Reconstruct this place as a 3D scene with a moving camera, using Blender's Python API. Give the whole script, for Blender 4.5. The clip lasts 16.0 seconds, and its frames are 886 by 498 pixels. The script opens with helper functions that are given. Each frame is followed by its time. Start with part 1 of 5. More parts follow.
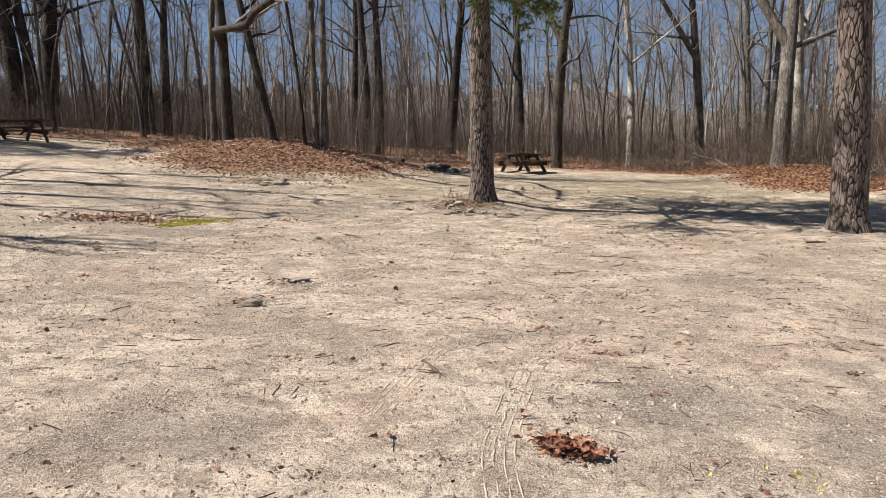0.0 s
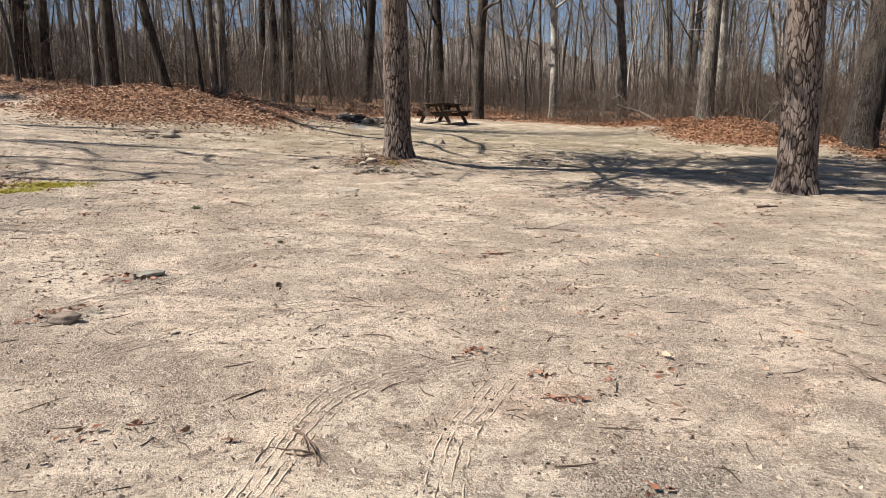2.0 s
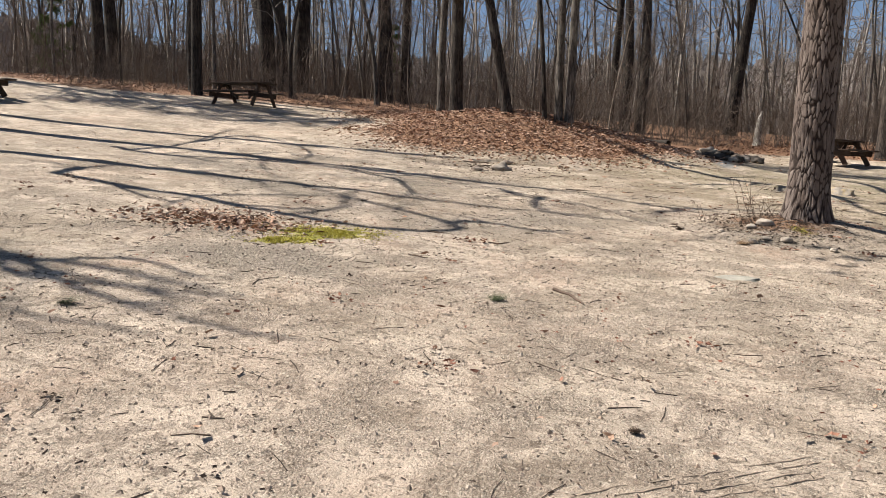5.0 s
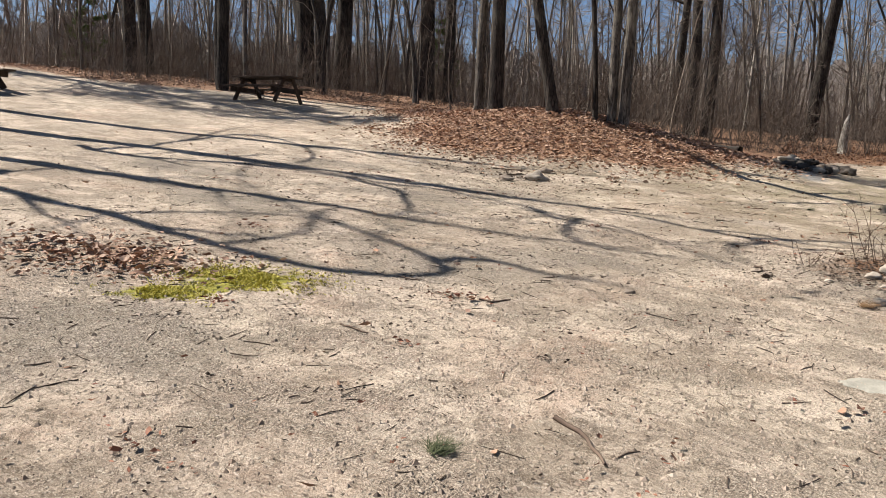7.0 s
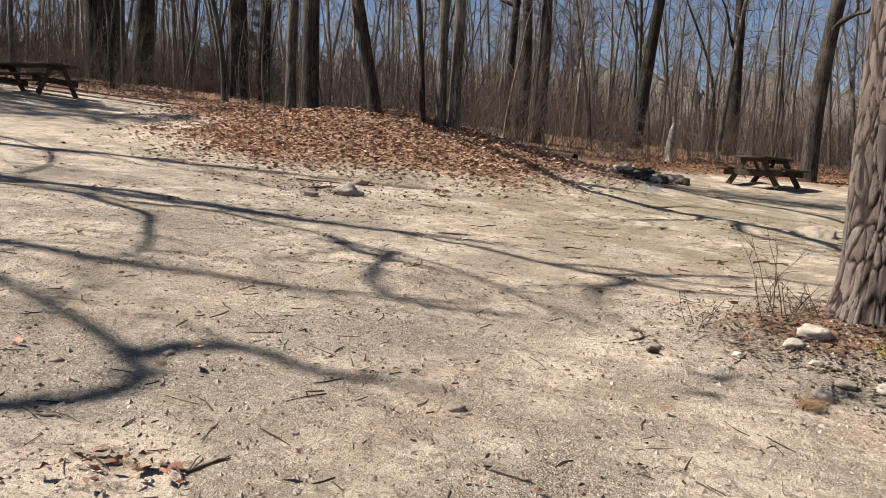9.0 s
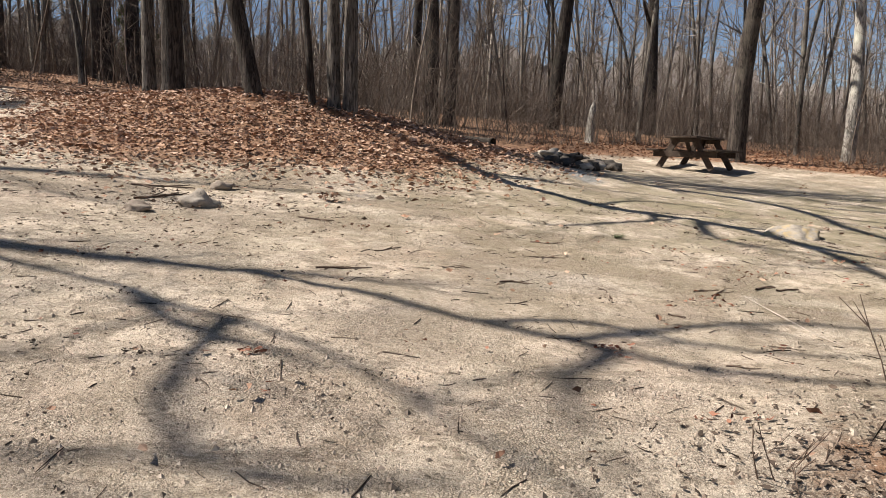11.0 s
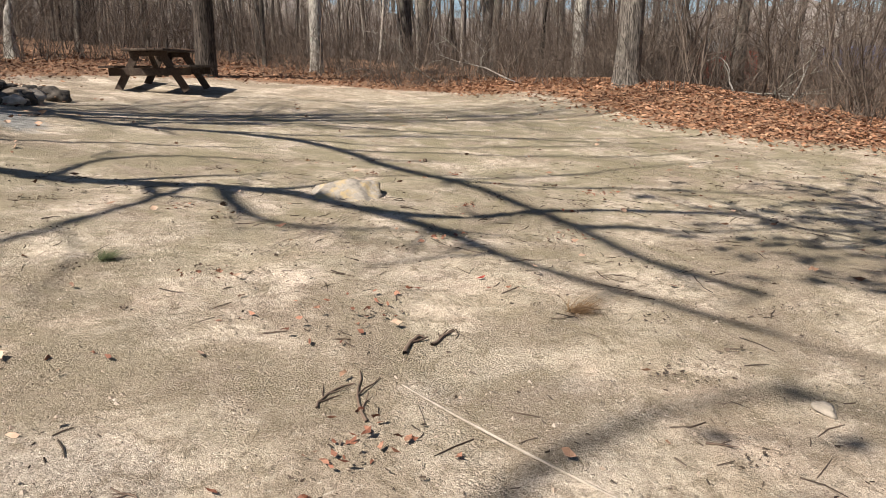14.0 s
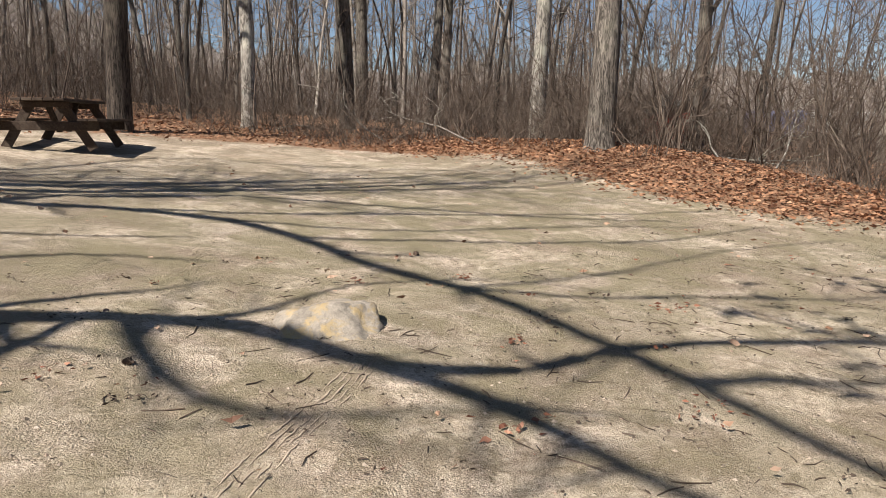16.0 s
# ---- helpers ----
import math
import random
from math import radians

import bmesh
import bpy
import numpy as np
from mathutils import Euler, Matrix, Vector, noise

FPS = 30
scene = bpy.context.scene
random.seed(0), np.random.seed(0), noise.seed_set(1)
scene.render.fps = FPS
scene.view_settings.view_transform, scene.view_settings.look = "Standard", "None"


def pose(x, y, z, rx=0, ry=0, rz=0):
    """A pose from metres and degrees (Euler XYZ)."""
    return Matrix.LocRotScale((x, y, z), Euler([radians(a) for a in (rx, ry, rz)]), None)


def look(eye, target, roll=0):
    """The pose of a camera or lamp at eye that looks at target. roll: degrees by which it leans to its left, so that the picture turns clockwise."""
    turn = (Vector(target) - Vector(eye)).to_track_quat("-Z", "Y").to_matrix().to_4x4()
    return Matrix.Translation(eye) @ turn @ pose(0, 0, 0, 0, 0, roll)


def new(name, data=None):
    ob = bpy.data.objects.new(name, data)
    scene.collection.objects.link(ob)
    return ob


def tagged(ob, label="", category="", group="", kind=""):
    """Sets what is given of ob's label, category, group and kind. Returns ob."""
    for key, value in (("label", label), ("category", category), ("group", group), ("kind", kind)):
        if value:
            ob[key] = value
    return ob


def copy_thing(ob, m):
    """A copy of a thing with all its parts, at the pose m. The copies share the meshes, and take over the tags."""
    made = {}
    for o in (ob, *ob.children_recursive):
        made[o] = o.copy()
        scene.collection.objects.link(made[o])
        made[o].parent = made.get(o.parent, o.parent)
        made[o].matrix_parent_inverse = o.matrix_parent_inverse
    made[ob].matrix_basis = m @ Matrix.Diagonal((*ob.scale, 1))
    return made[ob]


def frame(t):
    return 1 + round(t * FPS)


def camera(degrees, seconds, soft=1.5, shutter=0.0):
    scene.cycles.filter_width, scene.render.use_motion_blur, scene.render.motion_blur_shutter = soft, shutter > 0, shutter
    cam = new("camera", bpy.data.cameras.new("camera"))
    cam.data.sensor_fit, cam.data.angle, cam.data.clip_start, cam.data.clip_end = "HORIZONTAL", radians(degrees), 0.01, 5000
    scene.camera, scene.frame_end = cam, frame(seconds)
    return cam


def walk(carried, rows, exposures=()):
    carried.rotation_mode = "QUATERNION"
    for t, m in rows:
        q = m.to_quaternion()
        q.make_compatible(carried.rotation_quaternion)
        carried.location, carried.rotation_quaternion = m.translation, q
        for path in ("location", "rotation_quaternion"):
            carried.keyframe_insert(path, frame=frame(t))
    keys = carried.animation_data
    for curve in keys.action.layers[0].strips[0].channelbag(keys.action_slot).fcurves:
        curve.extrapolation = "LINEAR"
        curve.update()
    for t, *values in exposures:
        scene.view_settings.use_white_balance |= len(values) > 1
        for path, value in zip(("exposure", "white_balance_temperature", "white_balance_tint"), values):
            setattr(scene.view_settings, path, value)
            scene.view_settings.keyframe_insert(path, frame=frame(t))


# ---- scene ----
cam = camera(62.67, 16.0, soft=0.8)
# seconds, x, y, z, yaw, pitch, roll
ROWS = [
    (0.0, 1.019, -4.908, 0.73, 4.32, -5.11, -1.1),
    (0.5, 1.072, -4.669, 0.727, 0.72, -6.88, -1.1),
    (1.0, 1.078, -4.327, 0.74, -1.9, -8.13, -1.15),
    (1.5, 1.038, -3.861, 0.781, -2.85, -8.87, -1.02),
    (2.0, 1.063, -3.346, 0.817, -1.9, -9.15, -0.92),
    (2.5, 0.993, -2.847, 0.821, 0.17, -9.14, -0.76),
    (3.0, 0.886, -2.257, 0.812, 4.15, -8.77, -0.65),
    (3.5, 0.76, -1.68, 0.829, 9.09, -8.35, -0.8),
    (4.0, 0.65, -1.114, 0.862, 13.35, -8.13, -0.19),
    (4.5, 0.476, -0.513, 0.908, 18.64, -7.57, 0.7),
    (4.7, 0.38, -0.277, 0.95, 20.92, -7.34, 1.17),
    (6.8, -0.144, 2.284, 1.08, 29.82, -7.27, 2.37),
    (7.0, -0.2, 2.524, 1.11, 28.25, -7.26, 2.66),
    (7.5, -0.307, 3.123, 1.137, 24.34, -7.07, 3.01),
    (8.0, -0.488, 3.709, 1.175, 20.72, -6.76, 3.17),
    (8.5, -0.634, 4.279, 1.188, 17.82, -6.49, 3.2),
    (9.0, -0.751, 4.875, 1.206, 15.58, -6.34, 2.93),
    (9.2, -0.781, 5.103, 1.233, 14.69, -6.24, 2.98),
    (11.3, -1.204, 7.62, 1.353, 7.75, -8.0, 1.31),
    (11.5, -1.207, 7.843, 1.352, 7.01, -8.44, 1.24),
    (12.0, -1.229, 8.396, 1.408, 4.13, -9.47, 1.19),
    (12.5, -1.241, 8.954, 1.46, -1.56, -10.51, 0.81),
    (13.0, -1.167, 9.501, 1.517, -10.78, -11.61, 0.21),
    (13.5, -1.117, 10.011, 1.546, -21.58, -13.03, -0.39),
    (14.0, -1.017, 10.492, 1.566, -31.87, -14.15, -0.5),
    (14.5, -0.879, 11.012, 1.576, -39.86, -14.29, -0.07),
    (15.0, -0.699, 11.512, 1.596, -43.1, -12.64, 0.24),
    (15.5, -0.533, 12.073, 1.603, -42.07, -10.91, 0.45),
    (16.0, -0.379, 12.615, 1.621, -37.88, -9.94, 0.51),
]


def stance(x, y, z, yaw, pitch, roll):
    """The carried camera: yaw to the left of +y, pitch up, roll as look() takes it."""
    a, b = radians(yaw), radians(pitch)
    way = (-math.sin(a) * math.cos(b), math.cos(a) * math.cos(b), math.sin(b))
    return look((x, y, z), (x + way[0], y + way[1], z + way[2]), roll)


walk(cam, [(r[0], stance(*r[1:])) for r in ROWS], [(0.0, 0.88, 6600, 12), (4.5, 0.92, 6600, 12), (7.0, 0.94, 6600, 12), (12.0, 0.98, 6650, 12), (14.5, 0.90, 6650, 12), (16.0, 0.84, 6650, 12)])

# ---- daylight ----
SUN_AZ, SUN_EL = radians(187.0), radians(50.0)      # the way to the sun, from +x towards +y
TO_SUN = Vector((math.cos(SUN_AZ) * math.cos(SUN_EL), math.sin(SUN_AZ) * math.cos(SUN_EL), math.sin(SUN_EL)))
world = bpy.data.worlds.new("sky")
world.use_nodes = True
scene.world = world
sky = world.node_tree.nodes.new("ShaderNodeTexSky")
sky.sky_type, sky.sun_disc = "NISHITA", False
sky.sun_elevation, sky.sun_rotation = SUN_EL, math.pi / 2 - SUN_AZ
sky.air_density, sky.dust_density, sky.ozone_density = 0.8, 0.1, 2.0
background = world.node_tree.nodes["Background"]
background.inputs["Strength"].default_value = 0.05
world.node_tree.links.new(sky.outputs["Color"], background.inputs["Color"])
sun = new("sun", bpy.data.lights.new("sun", "SUN"))
sun.data.energy, sun.data.angle, sun.data.color = 4.9, radians(0.53), (1.0, 0.94, 0.85)
sun.matrix_world = look(TO_SUN * 60, (0, 0, 0))


# ---- materials ----
class Nodes:
    """A short way to write a node tree."""

    def __init__(self, name):
        self.material = bpy.data.materials.new(name)
        self.material.use_nodes = True
        self.tree = self.material.node_tree
        self.bsdf = self.tree.nodes["Principled BSDF"]

    def set(self, node, key, value):
        if isinstance(value, bpy.types.NodeSocket):
            self.tree.links.new(value, node.inputs[key])
        else:
            node.inputs[key].default_value = value

    def add(self, kind, out=0, **inputs):
        node = self.tree.nodes.new("ShaderNode" + kind)
        for key, value in inputs.items():
            self.set(node, key.replace("_", " "), value)
        return node.outputs[out]

    def coords(self, scale=(1, 1, 1), name="Object"):
        node = self.tree.nodes.new("ShaderNodeTexCoord")
        return self.add("Mapping", Vector=node.outputs[name], Scale=scale)

    def noise(self, at, scale, detail=4.0, rough=0.6, warp=0.0):
        return self.add("TexNoise", Vector=at, Scale=scale, Detail=detail, Roughness=rough, Distortion=warp)

    def cells(self, at, scale, feature="F1", out=0):
        node = self.tree.nodes.new("ShaderNodeTexVoronoi")
        node.feature = feature
        self.set(node, "Vector", at)
        self.set(node, "Scale", scale)
        return node.outputs[out]

    def ramp(self, value, *stops):
        node = self.tree.nodes.new("ShaderNodeValToRGB")
        while len(node.color_ramp.elements) < len(stops):
            node.color_ramp.elements.new(1.0)
        for element, (place, colour) in zip(node.color_ramp.elements, stops):
            element.position = place
            element.color = (*colour, 1) if isinstance(colour, tuple) else (colour, colour, colour, 1)
        self.tree.links.new(value, node.inputs[0])
        return node.outputs[0]

    def mix(self, factor, a, b, blend="MIX"):
        node = self.tree.nodes.new("ShaderNodeMix")
        node.data_type, node.blend_type = "RGBA", blend
        for key, value in ((0, factor), (6, a), (7, b)):
            if isinstance(value, tuple):
                value = (*value, 1)
            self.set(node, key, value)
        return node.outputs[2]

    def math(self, operation, a, b=0.0, c=0.0):
        node = self.tree.nodes.new("ShaderNodeMath")
        node.operation = operation
        for key, value in enumerate((a, b, c)):
            self.set(node, key, value)
        return node.outputs[0]

    def attribute(self, name):
        node = self.tree.nodes.new("ShaderNodeAttribute")
        node.attribute_name = name
        return node.outputs["Fac"]

    def random(self, island=False):
        if island:
            return self.tree.nodes.new("ShaderNodeNewGeometry").outputs["Random Per Island"]
        return self.tree.nodes.new("ShaderNodeObjectInfo").outputs["Random"]

    def finish(self, colour, rough, height=None, strength=0.5, distance=0.02):
        self.set(self.bsdf, "Base Color", (*colour, 1) if isinstance(colour, tuple) else colour)
        self.set(self.bsdf, "Roughness", rough)
        self.set(self.bsdf, "Specular IOR Level", 0.25)
        if height is not None:
            self.set(self.bsdf, "Normal", self.add("Bump", Strength=strength, Distance=distance, Height=height))
        return self.material


def bark_material(name, dark, pale, furrow=7.0, stretch=0.16, depth=0.03, lichen=0.25):
    n = Nodes(name)
    at = n.coords((1, 1, stretch))
    ridges = n.noise(at, furrow, 6, 0.65, 0.8)
    fine = n.noise(n.coords((1, 1, 0.35)), furrow * 7, 4, 0.7)
    broad = n.noise(n.coords(), 0.9, 3, 0.6)
    colour = n.ramp(ridges, (0.32, dark), (0.52, tuple((a + b) / 2 for a, b in zip(dark, pale))), (0.7, pale))
    colour = n.mix(n.ramp(fine, (0.35, 0.0), (0.75, 0.55)), colour, tuple(c * 0.55 for c in dark))
    crack = n.noise(n.coords((1, 1, stretch * 0.6)), furrow * 2.6, 3, 0.6, 1.5)
    colour = n.mix(n.ramp(crack, (0.42, 0.85), (0.52, 0.0)), colour, tuple(c * 0.35 for c in dark))
    grey = tuple(min(1, c * 1.25 + 0.02) for c in pale)
    colour = n.mix(n.ramp(broad, (0.5, 0.0), (0.72, lichen * 2)), colour, (grey[0] * 0.93, grey[1], grey[2] * 0.92))
    tone = n.math("MULTIPLY_ADD", n.random(), 0.5, 0.72)
    colour = n.mix(1.0, colour, n.add("CombineColor", Red=tone, Green=tone, Blue=tone), "MULTIPLY")
    height = n.math("MULTIPLY_ADD", crack, 0.8, n.math("MULTIPLY_ADD", fine, 0.3, ridges))
    return n.finish(colour, 0.92, height, 0.9, depth)


def twig_material(name, dark, pale):
    n = Nodes(name)
    colour = n.mix(n.random(True), dark, pale)
    colour = n.mix(n.noise(n.coords(), 9, 3), colour, tuple(c * 0.6 for c in dark))
    return n.finish(colour, 0.85)


def leaf_material(name, *tones):
    n = Nodes(name)
    colour = n.ramp(n.random(True), *[(i / (len(tones) - 1), t) for i, t in enumerate(tones)])
    colour = n.mix(n.ramp(n.noise(n.coords(), 28, 3), (0.4, 0.0), (0.8, 0.5)), colour, tuple(c * 0.45 for c in tones[0]))
    return n.finish(colour, 0.7)


def ground_material():
    n = Nodes("sandy gravel ground")
    at = n.coords()
    litter, moss, ash, coarse_and_shade = n.attribute("litter"), n.attribute("moss"), n.attribute("ash"), n.attribute("coarse_and_shade")
    broad = n.noise(at, 0.22, 5, 0.62, 0.6)
    patch = n.noise(at, 0.8, 7, 0.7, 0.9)
    streak = n.noise(n.coords((0.22, 2.0, 1)), 2.4, 8, 0.74, 0.5)
    crumbs = n.noise(at, 11, 6, 0.75, 0.3)
    grit = n.noise(at, 75, 5, 0.8)
    stones, stone_tone = n.cells(at, 105), n.add("SeparateColor", Color=n.cells(at, 105, out=1))
    big, big_tone = n.cells(at, 33), n.add("SeparateColor", Color=n.cells(at, 33, out=1))
    sand = n.ramp(broad, (0.33, (0.63, 0.50, 0.395)), (0.5, (0.775, 0.65, 0.525)), (0.68, (0.71, 0.61, 0.485)))
    sand = n.mix(n.ramp(patch, (0.47, 0.0), (0.60, 0.68)), sand, (0.31, 0.245, 0.185))
    sand = n.mix(n.ramp(streak, (0.52, 0.0), (0.62, 0.5)), sand, (0.26, 0.195, 0.14))
    stain = n.noise(at, 2.3, 7, 0.72, 1.2)
    sand = n.mix(n.ramp(stain, (0.52, 0.0), (0.58, 0.62)), sand, (0.20, 0.155, 0.117))
    sand = n.mix(n.ramp(n.noise(at, 0.5, 4, 0.6, 1.4), (0.55, 0.0), (0.72, 0.5)), sand, (0.52, 0.32, 0.23))
    sand = n.mix(n.ramp(crumbs, (0.55, 0.0), (0.60, 0.75)), sand, (0.14, 0.105, 0.077))
    gravel = n.ramp(stone_tone, (0.0, (0.28, 0.22, 0.17)), (0.3, (0.47, 0.385, 0.305)), (0.7, (0.62, 0.52, 0.42)), (1.0, (0.74, 0.66, 0.55)))
    # gaps between pebbles darkened: the shade between them is put into the colour
    gravel = n.mix(n.ramp(stones, (0.44, 0.0), (0.58, 0.85)), gravel, (0.15, 0.112, 0.085))
    cover = n.ramp(n.noise(at, 1.3, 6, 0.7, 0.7), (0.45, 0.02), (0.62, 0.75))
    sand = n.mix(cover, sand, gravel)
    # grey gravel beds; on the left they also darken the ground as painted shade
    grey_bed = n.ramp(n.math("MULTIPLY_ADD", coarse_and_shade, 0.55, n.noise(at, 1.9, 7, 0.72, 0.6)), (0.72, 0.0), (0.95, 0.75))
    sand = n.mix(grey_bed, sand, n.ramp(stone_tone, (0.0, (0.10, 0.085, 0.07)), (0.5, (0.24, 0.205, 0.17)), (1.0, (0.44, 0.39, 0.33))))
    lumps = n.math("MULTIPLY", n.ramp(big_tone, (0.78, 0.0), (0.84, 1.0)), n.ramp(big, (0.26, 1.0), (0.34, 0.0)))
    sand = n.mix(n.math("MULTIPLY", lumps, 0.8), sand, n.ramp(big_tone, (0.8, (0.2, 0.16, 0.13)), (1.0, (0.66, 0.58, 0.48))))
    sand = n.mix(n.math("MULTIPLY_ADD", n.attribute("sandy"), -0.35, 1.0), n.mix(0.4, sand, (0.58, 0.50, 0.39)), n.mix(n.ramp(grit, (0.52, 0.0), (0.62, 0.55)), sand, (0.17, 0.13, 0.097)))
    sand = n.mix(n.math("MULTIPLY", n.attribute("sandy"), n.ramp(n.noise(at, 0.95, 5, 0.6, 0.8), (0.47, 0.0), (0.56, 0.8))), sand, (0.21, 0.16, 0.113))
    sand = n.mix(n.math("MULTIPLY", n.attribute("sandy"), n.ramp(n.noise(at, 6.5, 8, 0.75, 0.8), (0.53, 0.0), (0.59, 0.7))), sand, (0.15, 0.11, 0.075))
    fine = n.noise(at, 250, 3, 0.7)
    # dark specks paint in the tiny shadows among the grains
    sand = n.mix(n.ramp(fine, (0.5, 0.0), (0.6, 0.35)), sand, (0.15, 0.115, 0.085))
    sand = n.mix(n.ramp(fine, (0.38, 0.5), (0.45, 0.0)), sand, (0.86, 0.76, 0.63))
    sandy = n.attribute("sandy")
    smooth = n.math("MULTIPLY_ADD", sandy, -0.4, 1.0)
    flecks = n.noise(n.coords((0.6, 1.5, 1)), 34, 5, 0.75, 0.5)
    sand = n.mix(n.math("MULTIPLY", smooth, n.ramp(flecks, (0.57, 0.0), (0.63, 0.6))), sand, (0.12, 0.09, 0.067))
    sand = n.mix(n.math("MULTIPLY", smooth, n.ramp(flecks, (0.36, 0.6), (0.42, 0.0))), sand, (0.80, 0.71, 0.59))
    # olive turf, toned darker to include the branch shade lying on it
    sand = n.mix(n.math("MULTIPLY", n.attribute("turf_and_shade"), n.ramp(n.noise(at, 1.6, 6, 0.7, 0.8), (0.36, 0.0), (0.58, 0.8))), sand, (0.215, 0.19, 0.115))
    dirt = n.ramp(n.noise(at, 7, 6, 0.75), (0.3, (0.08, 0.045, 0.028)), (0.5, (0.24, 0.14, 0.085)), (0.72, (0.42, 0.26, 0.165)))
    edge = n.math("ADD", litter, n.math("MULTIPLY_ADD", n.noise(at, 3.2, 5, 0.7), 0.9, -0.45))
    colour = n.mix(n.ramp(edge, (0.42, 0.0), (0.62, 1.0)), sand, dirt)
    green = n.ramp(n.noise(at, 17, 5, 0.7), (0.3, (0.17, 0.165, 0.03)), (0.7, (0.46, 0.43, 0.08)))
    growth = n.math("ADD", moss, n.math("MULTIPLY_ADD", n.noise(at, 5.5, 5, 0.7), 1.1, -0.55))
    colour = n.mix(n.ramp(growth, (0.5, 0.0), (0.66, 1.0)), colour, green)
    cinder = n.ramp(n.noise(at, 9, 5, 0.7), (0.35, (0.13, 0.13, 0.125)), (0.65, (0.36, 0.36, 0.34)))
    colour = n.mix(n.ramp(n.math("ADD", ash, n.math("MULTIPLY_ADD", n.noise(at, 5, 4), 0.6, -0.3)), (0.45, 0.0), (0.75, 0.9)), colour, cinder)
    height = n.math("MULTIPLY_ADD", n.math("MULTIPLY", stones, cover), -0.6, n.math("MULTIPLY_ADD", grit, 0.5, n.math("MULTIPLY", patch, 1.0)))
    clods = n.noise(at, 27, 5, 0.7, 0.4)
    height = n.math("MULTIPLY_ADD", lumps, 0.5, n.math("MULTIPLY_ADD", crumbs, 1.3, n.math("MULTIPLY_ADD", n.math("MULTIPLY", n.math("MULTIPLY", smooth, clods), n.math("MULTIPLY_ADD", cover, 0.9, 0.55)), 1.1, height)))
    return n.finish(colour, 0.95, height, n.math("MULTIPLY_ADD", sandy, -0.2, 0.95), 0.037)


def stone_material(name, dark, pale, spots=None):
    n = Nodes(name)
    at = n.coords()
    colour = n.ramp(n.noise(at, 6, 6, 0.7), (0.3, dark), (0.7, pale))
    colour = n.mix(n.ramp(n.noise(at, 60, 3, 0.7), (0.5, 0.0), (0.8, 0.5)), colour, tuple(c * 0.5 for c in dark))
    if spots:
        colour = n.mix(n.ramp(n.noise(at, 8, 5, 0.7, 0.5), (0.5, 0.0), (0.62, 0.85)), colour, spots)
    tone = n.math("MULTIPLY_ADD", n.random(), 0.5, 0.75)
    colour = n.mix(1.0, colour, n.add("CombineColor", Red=tone, Green=tone, Blue=tone), "MULTIPLY")
    return n.finish(colour, 0.85, n.noise(at, 22, 6, 0.7), 0.6, 0.02)


def plank_material():
    n = Nodes("weathered brown planks")
    grain = n.noise(n.coords((1.2, 22, 22)), 2.2, 6, 0.7, 0.6)
    colour = n.ramp(grain, (0.3, (0.022, 0.014, 0.01)), (0.55, (0.055, 0.037, 0.027)), (0.78, (0.13, 0.096, 0.072)))
    colour = n.mix(n.ramp(n.noise(n.coords(), 3.5, 5, 0.7), (0.5, 0.0), (0.75, 0.5)), colour, (0.19, 0.155, 0.12))
    tone = n.math("MULTIPLY_ADD", n.random(), 0.55, 0.7)
    colour = n.mix(1.0, colour, n.add("CombineColor", Red=tone, Green=tone, Blue=tone), "MULTIPLY")
    return n.finish(colour, 0.8, grain, 0.6, 0.006)


def plain_material(name, colour, rough=0.7, metal=0.0):
    n = Nodes(name)
    n.set(n.bsdf, "Metallic", metal)
    worn = n.mix(n.ramp(n.noise(n.coords(), 2.5, 5, 0.7), (0.4, 0.0), (0.8, 0.35)), colour, tuple(c * 0.6 for c in colour))
    return n.finish(worn, rough)


GROUND = ground_material()
BARK_DARK = bark_material("dark furrowed oak bark", (0.020, 0.016, 0.013), (0.125, 0.102, 0.086), 11, 0.16, 0.04)
BARK_GREY = bark_material("grey oak bark", (0.06, 0.052, 0.044), (0.30, 0.265, 0.23), 13, 0.14, 0.03)
BARK_PALE = bark_material("pale smooth bark", (0.22, 0.20, 0.175), (0.48, 0.45, 0.405), 5, 0.4, 0.012, 0.4)
TWIG = twig_material("grey twigs", (0.13, 0.112, 0.095), (0.54, 0.49, 0.435))
BRUSH = twig_material("brown brush stems", (0.065, 0.046, 0.036), (0.32, 0.26, 0.21))
DEBRIS = twig_material("dark bark crumbs", (0.05, 0.036, 0.027), (0.19, 0.14, 0.105))
MOSS = leaf_material("moss tufts", (0.27, 0.245, 0.04), (0.56, 0.50, 0.10), (0.42, 0.37, 0.065))
LITTER = leaf_material("dry oak leaves", (0.08, 0.042, 0.028), (0.38, 0.22, 0.14), (0.58, 0.41, 0.30), (0.15, 0.075, 0.048), (0.47, 0.30, 0.20))
LITTER_RUST = leaf_material("rusty oak leaves", (0.07, 0.03, 0.018), (0.31, 0.15, 0.08), (0.47, 0.28, 0.17), (0.13, 0.055, 0.032), (0.39, 0.205, 0.115))
NEEDLE = leaf_material("pine needles", (0.045, 0.085, 0.018), (0.12, 0.17, 0.04), (0.08, 0.12, 0.03))
NEEDLE_DULL = leaf_material("dull fallen needles", (0.03, 0.045, 0.015), (0.09, 0.10, 0.045))
STRAW = leaf_material("dead pine straw", (0.14, 0.08, 0.038), (0.29, 0.185, 0.095))
STONE = stone_material("pale granite", (0.26, 0.225, 0.18), (0.52, 0.46, 0.39))
STONE_DARK = stone_material("sooty stones", (0.014, 0.012, 0.011), (0.11, 0.095, 0.08))
